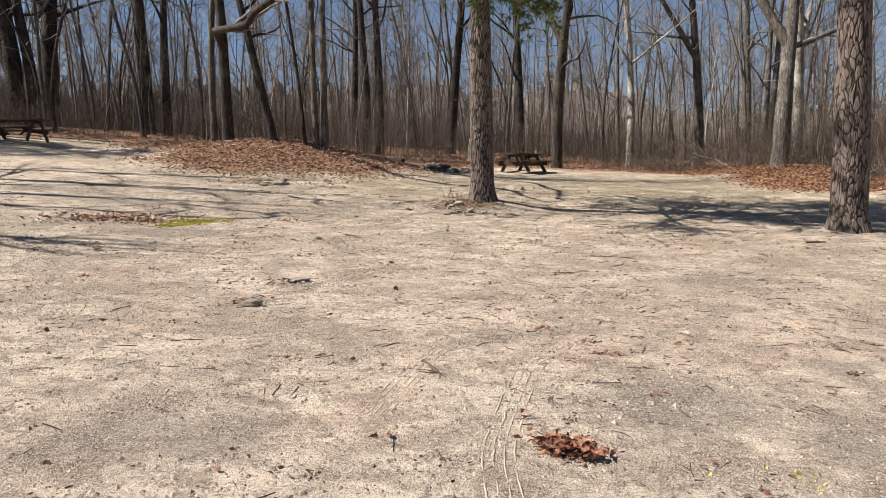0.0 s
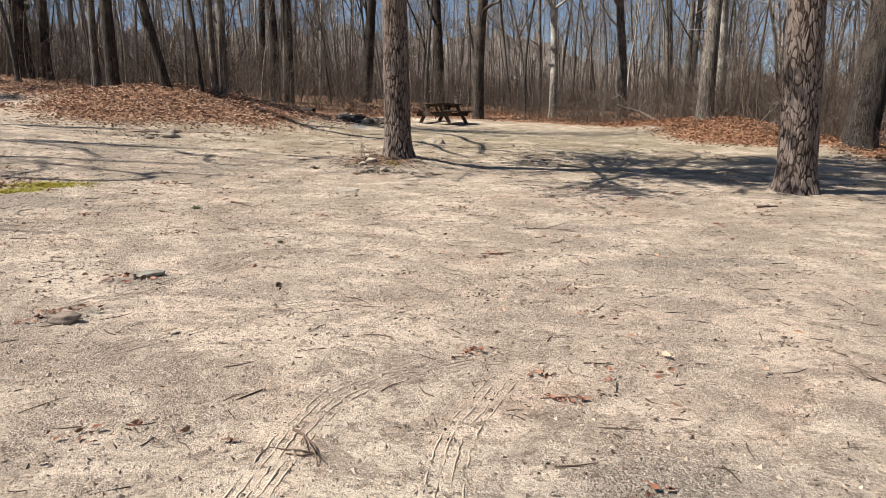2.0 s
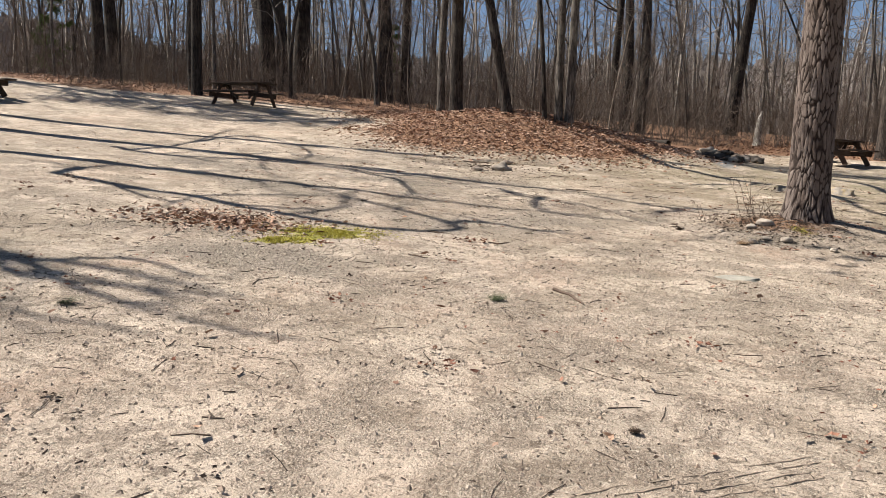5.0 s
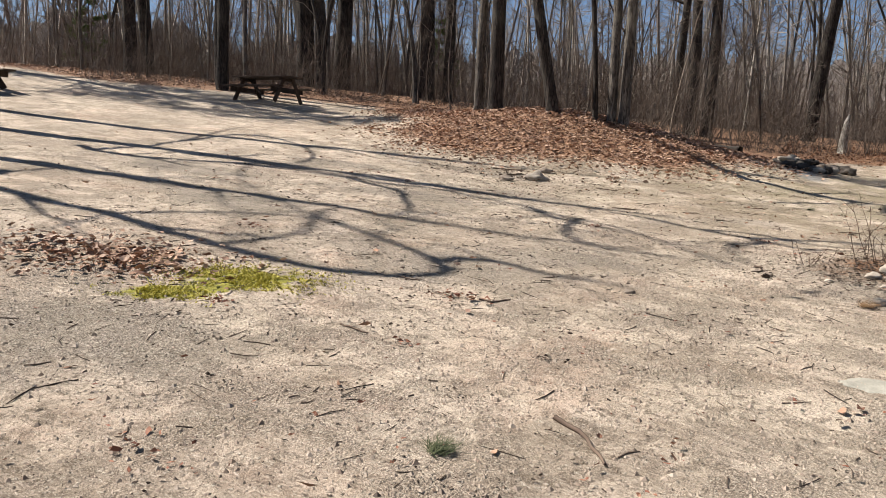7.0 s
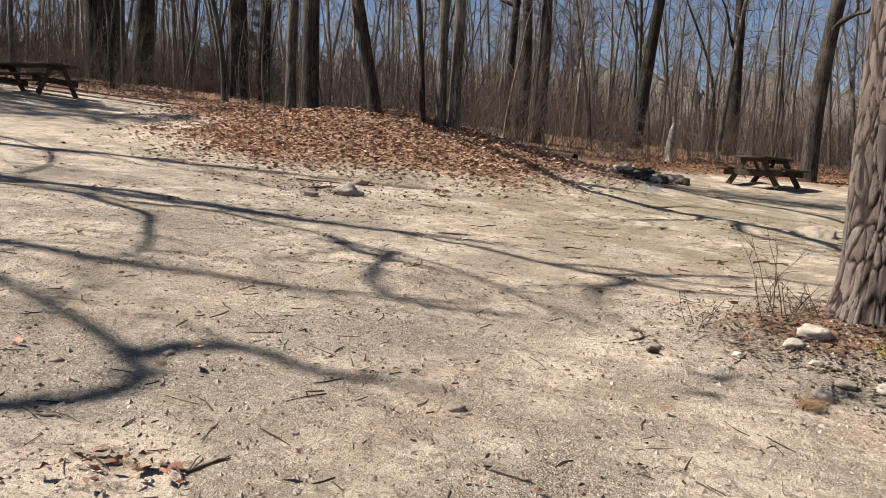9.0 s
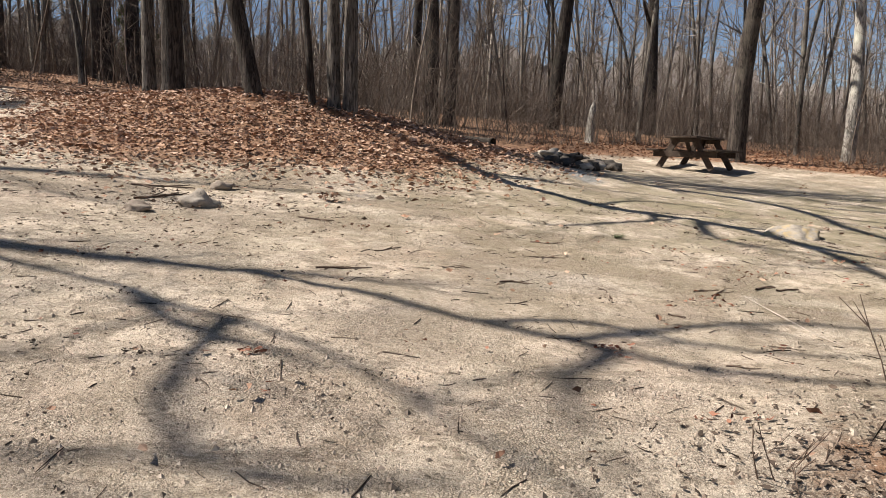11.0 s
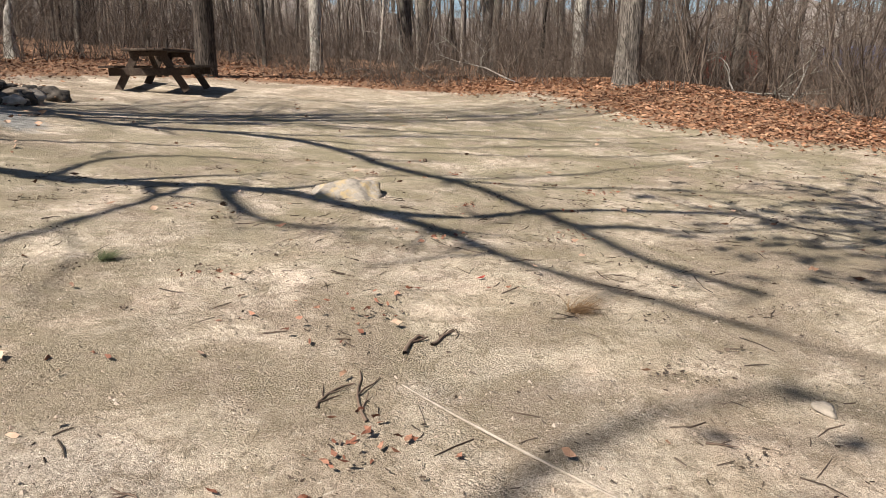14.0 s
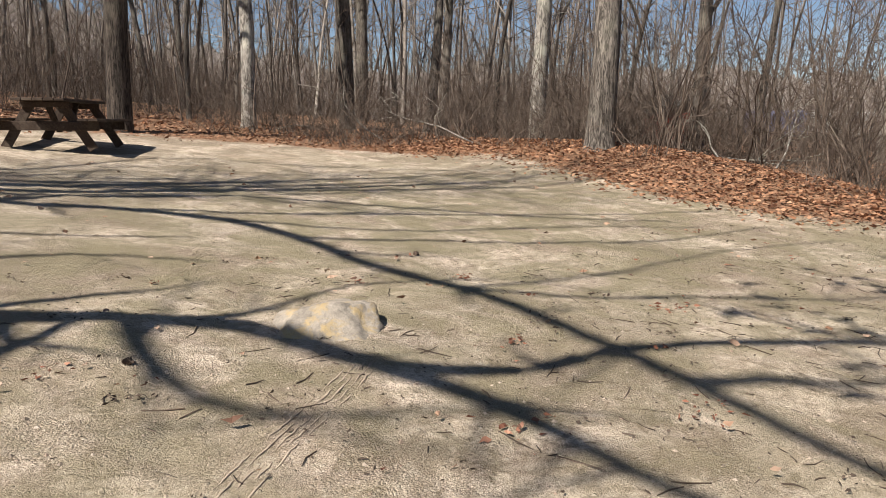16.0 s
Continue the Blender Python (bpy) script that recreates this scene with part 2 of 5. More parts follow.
STONE_FLAT = stone_material("grey-green slab stone", (0.20, 0.195, 0.165), (0.38, 0.365, 0.31))
STONE_BROWN = stone_material("brown field stone", (0.14, 0.11, 0.085), (0.32, 0.27, 0.22))
STONE_LICHEN = stone_material("lichened boulder", (0.17, 0.15, 0.125), (0.46, 0.41, 0.345), (0.40, 0.30, 0.15))
PEBBLE = leaf_material("gravel pebbles", (0.12, 0.095, 0.075), (0.38, 0.31, 0.245), (0.47, 0.40, 0.325), (0.27, 0.20, 0.15), (0.42, 0.35, 0.28))
LEAF_SCARLET = leaf_material("scarlet leaf", (0.26, 0.03, 0.02), (0.34, 0.06, 0.035))
LEAF_RED = leaf_material("curled reddish leaves", (0.09, 0.034, 0.02), (0.24, 0.10, 0.062), (0.36, 0.19, 0.125))
STICK = twig_material("dead sticks", (0.09, 0.06, 0.045), (0.27, 0.20, 0.15))
PLANK = plank_material()


def pine_bark():
    n = Nodes("scaly pine bark")
    plates, tone = n.attribute("plate"), n.attribute("tone")
    fine = n.noise(n.coords((1, 1, 0.4)), 38, 6, 0.75)
    flake = n.noise(n.coords((1, 1, 0.3)), 14, 5, 0.7)
    colour = n.ramp(tone, (0.0, (0.12, 0.092, 0.078)), (0.5, (0.17, 0.137, 0.118)), (1.0, (0.225, 0.187, 0.165)))
    colour = n.mix(n.ramp(flake, (0.45, 0.0), (0.7, 0.6)), colour, (0.24, 0.20, 0.175))
    colour = n.mix(n.ramp(plates, (0.1, 0.95), (0.32, 0.0)), colour, (0.022, 0.015, 0.012))
    colour = n.mix(n.ramp(fine, (0.45, 0.0), (0.72, 0.7)), colour, (0.085, 0.06, 0.05))
    return n.finish(colour, 0.93, n.math("MULTIPLY_ADD", flake, 0.6, fine), 0.9, 0.02)


PINE = pine_bark()

# ---- building helpers ----
class Buffer:
    """Vertices and faces that grow into one mesh."""

    def __init__(self):
        self.verts, self.faces, self.count = [], [], 0

    def put(self, verts, faces):
        verts = np.asarray(verts, float).reshape(-1, 3)
        self.verts.append(verts)
        self.faces.append(np.asarray(faces, int) + self.count)
        self.count += len(verts)

    def tube(self, points, radii, sides=5, rough=0.0, seed=0):
        points, radii = np.asarray(points, float), np.asarray(radii, float)
        ways = np.gradient(points, axis=0)
        ways /= np.linalg.norm(ways, axis=1)[:, None] + 1e-9
        helper = np.where(np.abs(ways[:, 2:3]) > 0.9, [[1.0, 0, 0]], [[0, 0, 1.0]])
        u = np.cross(ways, helper)
        u /= np.linalg.norm(u, axis=1)[:, None] + 1e-9
        v = np.cross(ways, u)
        a = np.arange(sides) * 2 * np.pi / sides
        ring = u[:, None] * np.cos(a)[None, :, None] + v[:, None] * np.sin(a)[None, :, None]
        r = radii[:, None] * np.ones(sides)
        if rough:
            r = r * (1 + rough * np.random.default_rng(seed).uniform(-1, 1, r.shape))
        verts = points[:, None] + ring * r[..., None]
        k = np.arange(len(points) - 1)[:, None] * sides
        i = np.arange(sides)[None]
        j = (i + 1) % sides
        faces = np.stack([k + i, k + j, k + sides + j, k + sides + i], -1).reshape(-1, 4)
        self.put(verts, faces)

    def mesh(self, name, material, smooth=True):
        me = bpy.data.meshes.new(name)
        if self.count:
            verts = np.concatenate(self.verts)
            if len({f.shape[1] for f in self.faces}) == 1:
                faces = np.concatenate(self.faces)
                n, k = faces.shape
                me.vertices.add(len(verts))
                me.vertices.foreach_set("co", verts.ravel())
                me.loops.add(n * k)
                me.loops.foreach_set("vertex_index", faces.ravel())
                me.polygons.add(n)
                me.polygons.foreach_set("loop_start", np.arange(n) * k)
                me.polygons.foreach_set("use_smooth", np.full(n, smooth))
                me.update(calc_edges=True)
            else:
                me.from_pydata(verts.tolist(), [], [f for fs in self.faces for f in fs.tolist()])
                me.polygons.foreach_set("use_smooth", np.full(len(me.polygons), smooth))
        me.materials.append(material)
        return me


def part(name, data, material, parent, label="", smooth=False):
    """Links a bmesh, a Buffer or a mesh as one mesh object under a thing or under a part."""
    if isinstance(data, Buffer):
        data = data.mesh(name, material, True)
    elif isinstance(data, bmesh.types.BMesh):
        me = bpy.data.meshes.new(name)
        for f in data.faces:
            f.smooth = smooth
        data.to_mesh(me)
        data.free()
        me.materials.append(material)
        data = me
    ob = new(name, data)
    ob.parent = parent
    return tagged(ob, label)


def plank(size, at=(0, 0, 0), turn=(0, 0, 0), bevel=0.006):
    """A board with eased edges."""
    bm = bmesh.new()
    bmesh.ops.create_cube(bm, size=1)
    bmesh.ops.scale(bm, vec=size, verts=bm.verts)
    bmesh.ops.bevel(bm, geom=bm.edges[:], offset=bevel, segments=1, affect="EDGES")
    bmesh.ops.transform(bm, matrix=pose(*at, *turn), verts=bm.verts)
    return bm


def rock(radius, seed, flat=0.7, rough=0.28, detail=2):
    """A worn field stone."""
    bm = bmesh.new()
    bmesh.ops.create_icosphere(bm, subdivisions=detail, radius=1)
    shift = Vector((seed * 7.3, seed * 3.1, seed * 1.7))
    for v in bm.verts:
        k = 1 + rough * noise.noise(v.co * 1.3 + shift) + rough * 0.45 * noise.noise(v.co * 3.4 + shift)
        v.co = Vector((v.co.x * radius[0], v.co.y * radius[1], v.co.z * radius[2] * flat)) * k
    return bm


# ---- the lie of the land ----
SLOPE = (0.0488, -0.5048, 0.5546, 0.203, -0.0876, 0.0889)
RISES = ((0.893, -6.5, 20.5, 4.0, 3.2), (0.197, -14, 26, 7, 6), (-0.14, 3, 26.0, 7, 5),     # leafy mound, far left, far clearing
         (0.21, 0.72, 10.1, 1.1, 1.0), (0.07, 6.65, 7.25, 0.8, 0.8), (0.55, 11.8, 22.0, 2.0, 5.0), (0.22, 11.6, 14.6, 0.9, 0.8), (-0.8, 52, 36, 22, 26))


def land(x, y):
    """Height of the ground, for numbers or arrays."""
    x, y = np.asarray(x, float), np.asarray(y, float)
    dx, dy = x + 1.0, y - 13.0
    r = np.sqrt(dx * dx + dy * dy) + 1e-9
    near, span = 16.8, 12.0
    k = np.where(r < near, 1.0, (near + span * np.tanh((r - near) / span)) / r)
    u, v = (-1.0 + dx * k) / 10, (13.0 + dy * k - 7) / 10
    z = SLOPE[0] + SLOPE[1] * u + SLOPE[2] * v + SLOPE[3] * u * u + SLOPE[4] * u * v + SLOPE[5] * v * v
    for a, mx, my, sx, sy in RISES:
        z = z + a * np.exp(-((x - mx) / sx) ** 2 - ((y - my) / sy) ** 2)
    return z


def ripple(x, y):
    p = Vector((x, y, 0.0))
    return 0.022 * noise.noise(p * 1.1) + 0.011 * noise.noise(p * 3.7) + 0.008 * noise.noise(p * 9.1) + 0.005 * noise.noise(p * 23.0)


def surface(x, y):
    """Height of the ground with its small unevenness."""
    x, y = np.asarray(x, float), np.asarray(y, float)
    return land(x, y) + np.array([ripple(a, b) for a, b in zip(x.ravel(), y.ravel())]).reshape(x.shape)


def lie(x, y):
    return float(land(x, y)) + ripple(x, y)


# the edge of the bare clearing
EDGE = ((-60, 30), (-40, 19.5), (-28, 18.4), (-22, 18.0), (-18.3, 21.3), (-14, 22.8), (-11.5, 20.8), (-9.6, 19.0), (-9.7, 17.4), (-8.1, 15.9), (-6.8, 15.7),
        (-5.5, 16.4), (-4.2, 16.95), (-3.1, 17.2), (-2.6, 18.5), (-1.9, 20.0), (-1.6, 23.0), (-0.4, 27.2), (1.8, 28.3), (4.0, 28.4), (6.6, 27.5),
        (8.7, 25.9), (10.1, 24.1), (9.6, 21.9), (9.1, 19.1), (9.4, 17.4), (10.2, 16.2), (11.2, 14.8), (11.6, 12.0), (16, 8), (30, 0), (30, -60), (-60, -60))


def clear_of(x, y):
    """Signed distance to the clearing's edge: positive inside the bare ground."""
    x, y = np.asarray(x, float), np.asarray(y, float)
    inside, best = np.zeros(x.shape, bool), np.full(x.shape, 1e9)
    for (ax, ay), (bx, by) in zip(EDGE, EDGE[1:] + EDGE[:1]):
        t = np.clip(((x - ax) * (bx - ax) + (y - ay) * (by - ay)) / ((bx - ax) ** 2 + (by - ay) ** 2), 0, 1)
        best = np.minimum(best, np.hypot(x - ax - t * (bx - ax), y - ay - t * (by - ay)))
        crosses = (ay > y) != (by > y)
        if ay != by:
            inside ^= crosses & (x < (bx - ax) * (y - ay) / (by - ay) + ax)
    return np.where(inside, best, -best)


def blob(x, y, mx, my, sx, sy, turn=0.0):
    c, s = math.cos(radians(turn)), math.sin(radians(turn))
    u, v = (x - mx) * c + (y - my) * s, -(x - mx) * s + (y - my) * c
    return np.exp(-(u / sx) ** 2 - (v / sy) ** 2)


def spread(lo, hi, step, reach, grow=1.14):
    mid = np.arange(lo, hi + step / 2, step)
    out, d, a = [], step, 0.0
    while a < reach:
        d *= grow
        a += d
        out.append(a)
    out = np.array(out)
    return np.concatenate([lo - out[::-1], mid, hi + out])


# beds of grey, coarser gravel and darker earth, on the left also painted shade: x, y, half lengths, turn
COARSE_AND_SHADE = ((-0.35, -1.9, 0.7, 0.4, 20), (2.0, -1.2, 0.9, 0.45, -10), (2.9, -1.6, 0.7, 0.4, 0), (-1.0, 0.9, 0.55, 0.22, 50), (-0.9, 1.75, 0.35, 0.18, 20), (-3.6, 4.9, 1.3, 0.7, 10),
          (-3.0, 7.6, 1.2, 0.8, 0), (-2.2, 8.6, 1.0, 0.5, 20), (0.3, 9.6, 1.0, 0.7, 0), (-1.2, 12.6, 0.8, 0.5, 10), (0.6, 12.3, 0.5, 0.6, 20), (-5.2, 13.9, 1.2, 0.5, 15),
          # (-6.0, 8.5) to (-7.5, 12.4): dirt, and tree shade put into the ground colour
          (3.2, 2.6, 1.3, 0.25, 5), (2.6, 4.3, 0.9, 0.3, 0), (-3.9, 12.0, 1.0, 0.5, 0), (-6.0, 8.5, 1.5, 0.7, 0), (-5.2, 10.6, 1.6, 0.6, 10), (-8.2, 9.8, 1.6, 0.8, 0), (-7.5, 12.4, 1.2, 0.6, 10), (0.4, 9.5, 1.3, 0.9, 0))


def build_ground():
    gx, gy = np.meshgrid(spread(-5, 5, 0.045, 1600, 1.1), spread(-3.5, 16, 0.045, 1600, 1.1))
    gz = land(gx, gy)
    rows, cols = gx.shape
    near = (np.hypot(gx - 1, gy - 9) < 26)
    flat_x, flat_y, flat_z, flat_n = gx.ravel(), gy.ravel(), gz.ravel(), near.ravel()
    for i in np.nonzero(flat_n)[0]:
        flat_z[i] += ripple(flat_x[i], flat_y[i])
    verts = np.stack([flat_x, flat_y, flat_z], -1)
    r, c = np.meshgrid(np.arange(rows - 1), np.arange(cols - 1), indexing="ij")
    k = (r * cols + c).ravel()
    buffer = Buffer()
    buffer.put(verts, np.stack([k, k + 1, k + cols + 1, k + cols], -1))
    me = buffer.mesh("ground", GROUND)
    d = clear_of(flat_x, flat_y)
    litter = np.clip(0.5 - d / np.where(flat_x < 0, 2.4, 1.4), 0, 1)
    litter = np.maximum(litter, 0.7 * blob(flat_x, flat_y, 0.45, 9.75, 1.1, 0.85))
    litter = np.maximum(litter, 0.62 * blob(flat_x, flat_y, -4.75, 6.15, 0.75, 0.5, 10))
    # far left: patchy leaf debris that also stands for the shadow speckle there
    litter = np.maximum(litter, 0.33 * blob(flat_x, flat_y, -12.0, 14.0, 6.5, 6.0))
    moss = 0.85 * blob(flat_x, flat_y, -3.72, 6.24, 0.58, 0.42, 15) + 0.8 * blob(flat_x, flat_y, -3.86, 5.62, 0.34, 0.2, 40) + 0.3 * blob(flat_x, flat_y, 0.55, 9.35, 0.2, 0.2) + 0.3 * blob(flat_x, flat_y, -1.3, 18.6, 0.6, 1.0)
    # turf, strongest round (7.5, 19), where branch shade is painted in with it
    turf_and_shade = np.clip(0.25 + 0.8 * blob(flat_x, flat_y, 7.5, 19, 6, 6) + 0.5 * blob(flat_x, flat_y, 0.5, 17, 5, 4) - 0.3 * blob(flat_x, flat_y, 1, -1, 6, 5), 0, 1)
    turf_and_shade = np.maximum(turf_and_shade, 1.0 * (flat_x > 22))
    ash = blob(flat_x, flat_y, -0.75, 19.9, 0.4, 1.1, 8)
    coarse_and_shade = np.zeros_like(flat_x)
    for mx, my, sx, sy, turn in COARSE_AND_SHADE:
        coarse_and_shade = np.maximum(coarse_and_shade, blob(flat_x, flat_y, mx, my, sx, sy, turn))
    for name, values in (("litter", litter), ("moss", moss), ("turf_and_shade", turf_and_shade), ("ash", ash), ("coarse_and_shade", coarse_and_shade), ("sandy", np.clip((flat_y - 9.5 + 0.5 * flat_x) / 3.0, 0, 1))):
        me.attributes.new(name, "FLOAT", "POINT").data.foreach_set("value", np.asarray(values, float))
    return tagged(new("ground", me), "pale sandy gravel ground of a woodland clearing", "ground", kind="structure")


build_ground()


# ---- trees ----
def wander(rng, start, way, length, steps, bend, lift=0.0):
    """A crooked line that starts along way."""
    p, w = np.array(start, float), np.array(way, float) / np.linalg.norm(way)
    points = [p.copy()]
    for _ in range(steps):
        w = w + rng.normal(0, bend, 3) + (0, 0, lift)
        w /= np.linalg.norm(w)
        p = p + w * length / steps
        points.append(p.copy())
    return np.array(points)


def side_way(rng, along, angle):
    """A way that leaves the line at that angle, to a random side."""
    along = along / np.linalg.norm(along)
    u = np.cross(along, rng.normal(size=3))
    u /= np.linalg.norm(u) + 1e-9
    return along * math.cos(angle) + u * math.sin(angle)


def sprout(buffer, rng, points, radii, level, counts, sides):
    """Side branches along a line, and theirs in turn."""
    if level >= len(counts):
        return
    length = np.linalg.norm(np.diff(points, axis=0), axis=1).sum()
    for _ in range(counts[level]):
        f = rng.uniform(0.22, 1.0)
        i = min(int(f * (len(points) - 1)), len(points) - 2)
        g = f * (len(points) - 1) - i
        at = points[i] * (1 - g) + points[i + 1] * g
        r = (radii[i] * (1 - g) + radii[i + 1] * g) * rng.uniform(0.45, 0.75)
        way = side_way(rng, points[i + 1] - points[i], rng.uniform(0.5, 1.15))
        size = length * rng.uniform(0.3, 0.6) * (1.1 - 0.5 * f)
        steps = max(2, 5 - level)
        line = wander(rng, at, way, size, steps, 0.2, 0.05)
        width = np.linspace(max(r, 0.006), 0.004, steps + 1)
        buffer.tube(line, width, sides[level])
        sprout(buffer, rng, line, width, level + 1, counts, sides)


def trunk_line(rng, height, lean, bow, steps):
    points = [np.zeros(3)]
    w = np.array([lean[0], lean[1], 1.0])
    side = rng.normal(0, bow, 2)
    for i in range(steps):
        turn = rng.normal(0, bow * 0.6, 2)
        w[:2] = w[:2] * 0.985 + (turn + side * math.sin(i * 0.5)) * 0.35
        points.append(points[-1] + w / np.linalg.norm(w) * height / steps)
    return np.array(points)


def bare_tree(name, x, y, radius, height, lean=(0, 0), fork=0.0, bark=None, label="", seed=1, counts=(5, 4), limbs=16, clear=0.24,
              flare=1.5, sides=12, rough=0.05, bow=0.06, limb_lines=()):
    """A leafless broadleaf tree: a trunk and a crown of limbs and twigs."""
    rng = np.random.default_rng(seed)
    top = Empty(name, x, y, lie(x, y) - 0.06 - 0.5 * radius)
    steps = 16
    line = trunk_line(rng, height, lean, bow, steps)
    f = np.linspace(0, 1, steps + 1)
    width = radius * (1 - 0.88 * f ** 1.15)
    low = np.array([[*(line[0] * (1 - t) + line[1] * t)] for t in (0, 0.12, 0.3, 0.6)])
    line = np.concatenate([low, line[1:]])
    width = np.concatenate([radius * np.array([flare, 1 + (flare - 1) * 0.45, 1 + (flare - 1) * 0.15, 1.0]), width[1:]])
    trunk, crown = Buffer(), Buffer()
    trunk.tube(line, width, sides, rough, seed)
    if fork:
        i = 4 + int(fork * steps)
        twin = wander(rng, line[i], (rng.choice([-1, 1]) * 0.45, rng.normal(0, 0.2), 1), height * (1 - fork) * 0.9, 9, 0.06, 0.03)
        wide = np.linspace(width[i] * 0.8, 0.02, 10)
        trunk.tube(twin, wide, max(6, sides - 3), rough, seed + 5)
        sprout(crown, rng, twin, wide, 0, (limbs // 2, *counts), (5, 4, 3, 3))
    for n in range(limbs):
        g = clear + (1 - clear) * (n + rng.uniform(0, 1)) / limbs
        i = min(4 + int(g * steps), len(line) - 2)
        way = side_way(rng, line[i + 1] - line[i], rng.uniform(0.8, 1.5) - 0.45 * g)
        size = height * rng.uniform(0.16, 0.34) * (1.15 - 0.7 * g)
        limb = wander(rng, line[i], way, size, 6, 0.22, 0.05)
        wide = np.linspace(max(width[i] * rng.uniform(0.28, 0.5), 0.012), 0.006, 7)
        (trunk if wide[0] > 0.035 else crown).tube(limb, wide, 5)
        sprout(crown, rng, limb, wide, 0, counts, (4, 3, 3))
    for path, thick in limb_lines:
        path = np.array(path, float)
        wide = np.linspace(thick, thick * 0.4, len(path))
        trunk.tube(path, wide, 7)
        for k in range(0, len(path) - 5, 8):
            sprout(crown, rng, path[k:k + 10], wide[k:k + 10], 0, (3, 3), (4, 3))
    part("trunk", trunk, bark or BARK_DARK, top)
    part("crown", crown, TWIG, top, "bare grey limbs and twigs")
    return tagged(top, label or "tall bare oak with dark furrowed bark in the leaf litter", "tree", "bare trees round the clearing")


def Empty(name, x, y, z, turn=0.0):
    ob = new(name)
    ob.empty_display_size = 0.3
    ob.matrix_basis = pose(x, y, z, 0, 0, turn)
    return ob


def scaly_trunk(line, width, seed, sides=190, step=0.016):
    """A pine trunk whose bark plates stand proud."""
    length = np.concatenate([[0], np.cumsum(np.linalg.norm(np.diff(line, axis=0), axis=1))])
    h = np.concatenate([np.arange(0, 5.0, step), np.arange(5.0, length[-1], 0.4), [length[-1]]])
    centre = np.stack([np.interp(h, length, line[:, k]) for k in range(3)], -1)
    wide = np.interp(h, length, width)
    a = np.arange(sides) * 2 * np.pi / sides
    verts, plate, tone = np.zeros((len(h), sides, 3)), np.ones((len(h), sides)), np.full((len(h), sides), 0.5)
    for i in range(len(h)):
        for j in range(sides):
            r = wide[i]
            if h[i] < 5:
                p = Vector((math.cos(a[j]) * 2.7, math.sin(a[j]) * 2.7, h[i] * 2.5 + seed * 9))
                p += Vector((noise.noise(p * 0.9), noise.noise(p * 0.9 + Vector((9, 0, 0))), noise.noise(p * 0.7 + Vector((0, 5, 0))))) * 0.6
                d, spots = noise.voronoi(p * 1.9)
                gap = min(1.0, (d[1] - d[0]) * 1.7)
                plate[i, j], tone[i, j] = gap, (spots[0].x * 7.3 + spots[0].z * 3.1) % 1.0
                r += 0.017 * min(1.0, gap * 3.6) - 0.012 + 0.004 * noise.noise(p * 2.2) + 0.003 * noise.noise(Vector((p.x * 6, p.y * 6, p.z * 12))) 
                toe = max(0.0, 1 - h[i] / 0.5)
                r *= 1 + toe * toe * (0.35 + 0.3 * noise.noise(Vector((math.cos(a[j]) * 2.0, math.sin(a[j]) * 2.0, seed))))
            verts[i, j] = centre[i] + (r * math.cos(a[j]), r * math.sin(a[j]), 0)
    k = np.arange(len(h) - 1)[:, None] * sides
    i = np.arange(sides)[None]
    j = (i + 1) % sides
    buffer = Buffer()
    buffer.put(verts, np.stack([k + i, k + j, k + sides + j, k + sides + i], -1).reshape(-1, 4))
    me = buffer.mesh("trunk", PINE)
    for key, values in (("plate", plate), ("tone", tone)):
        me.attributes.new(key, "FLOAT", "POINT").data.foreach_set("value", values.ravel())
    return me


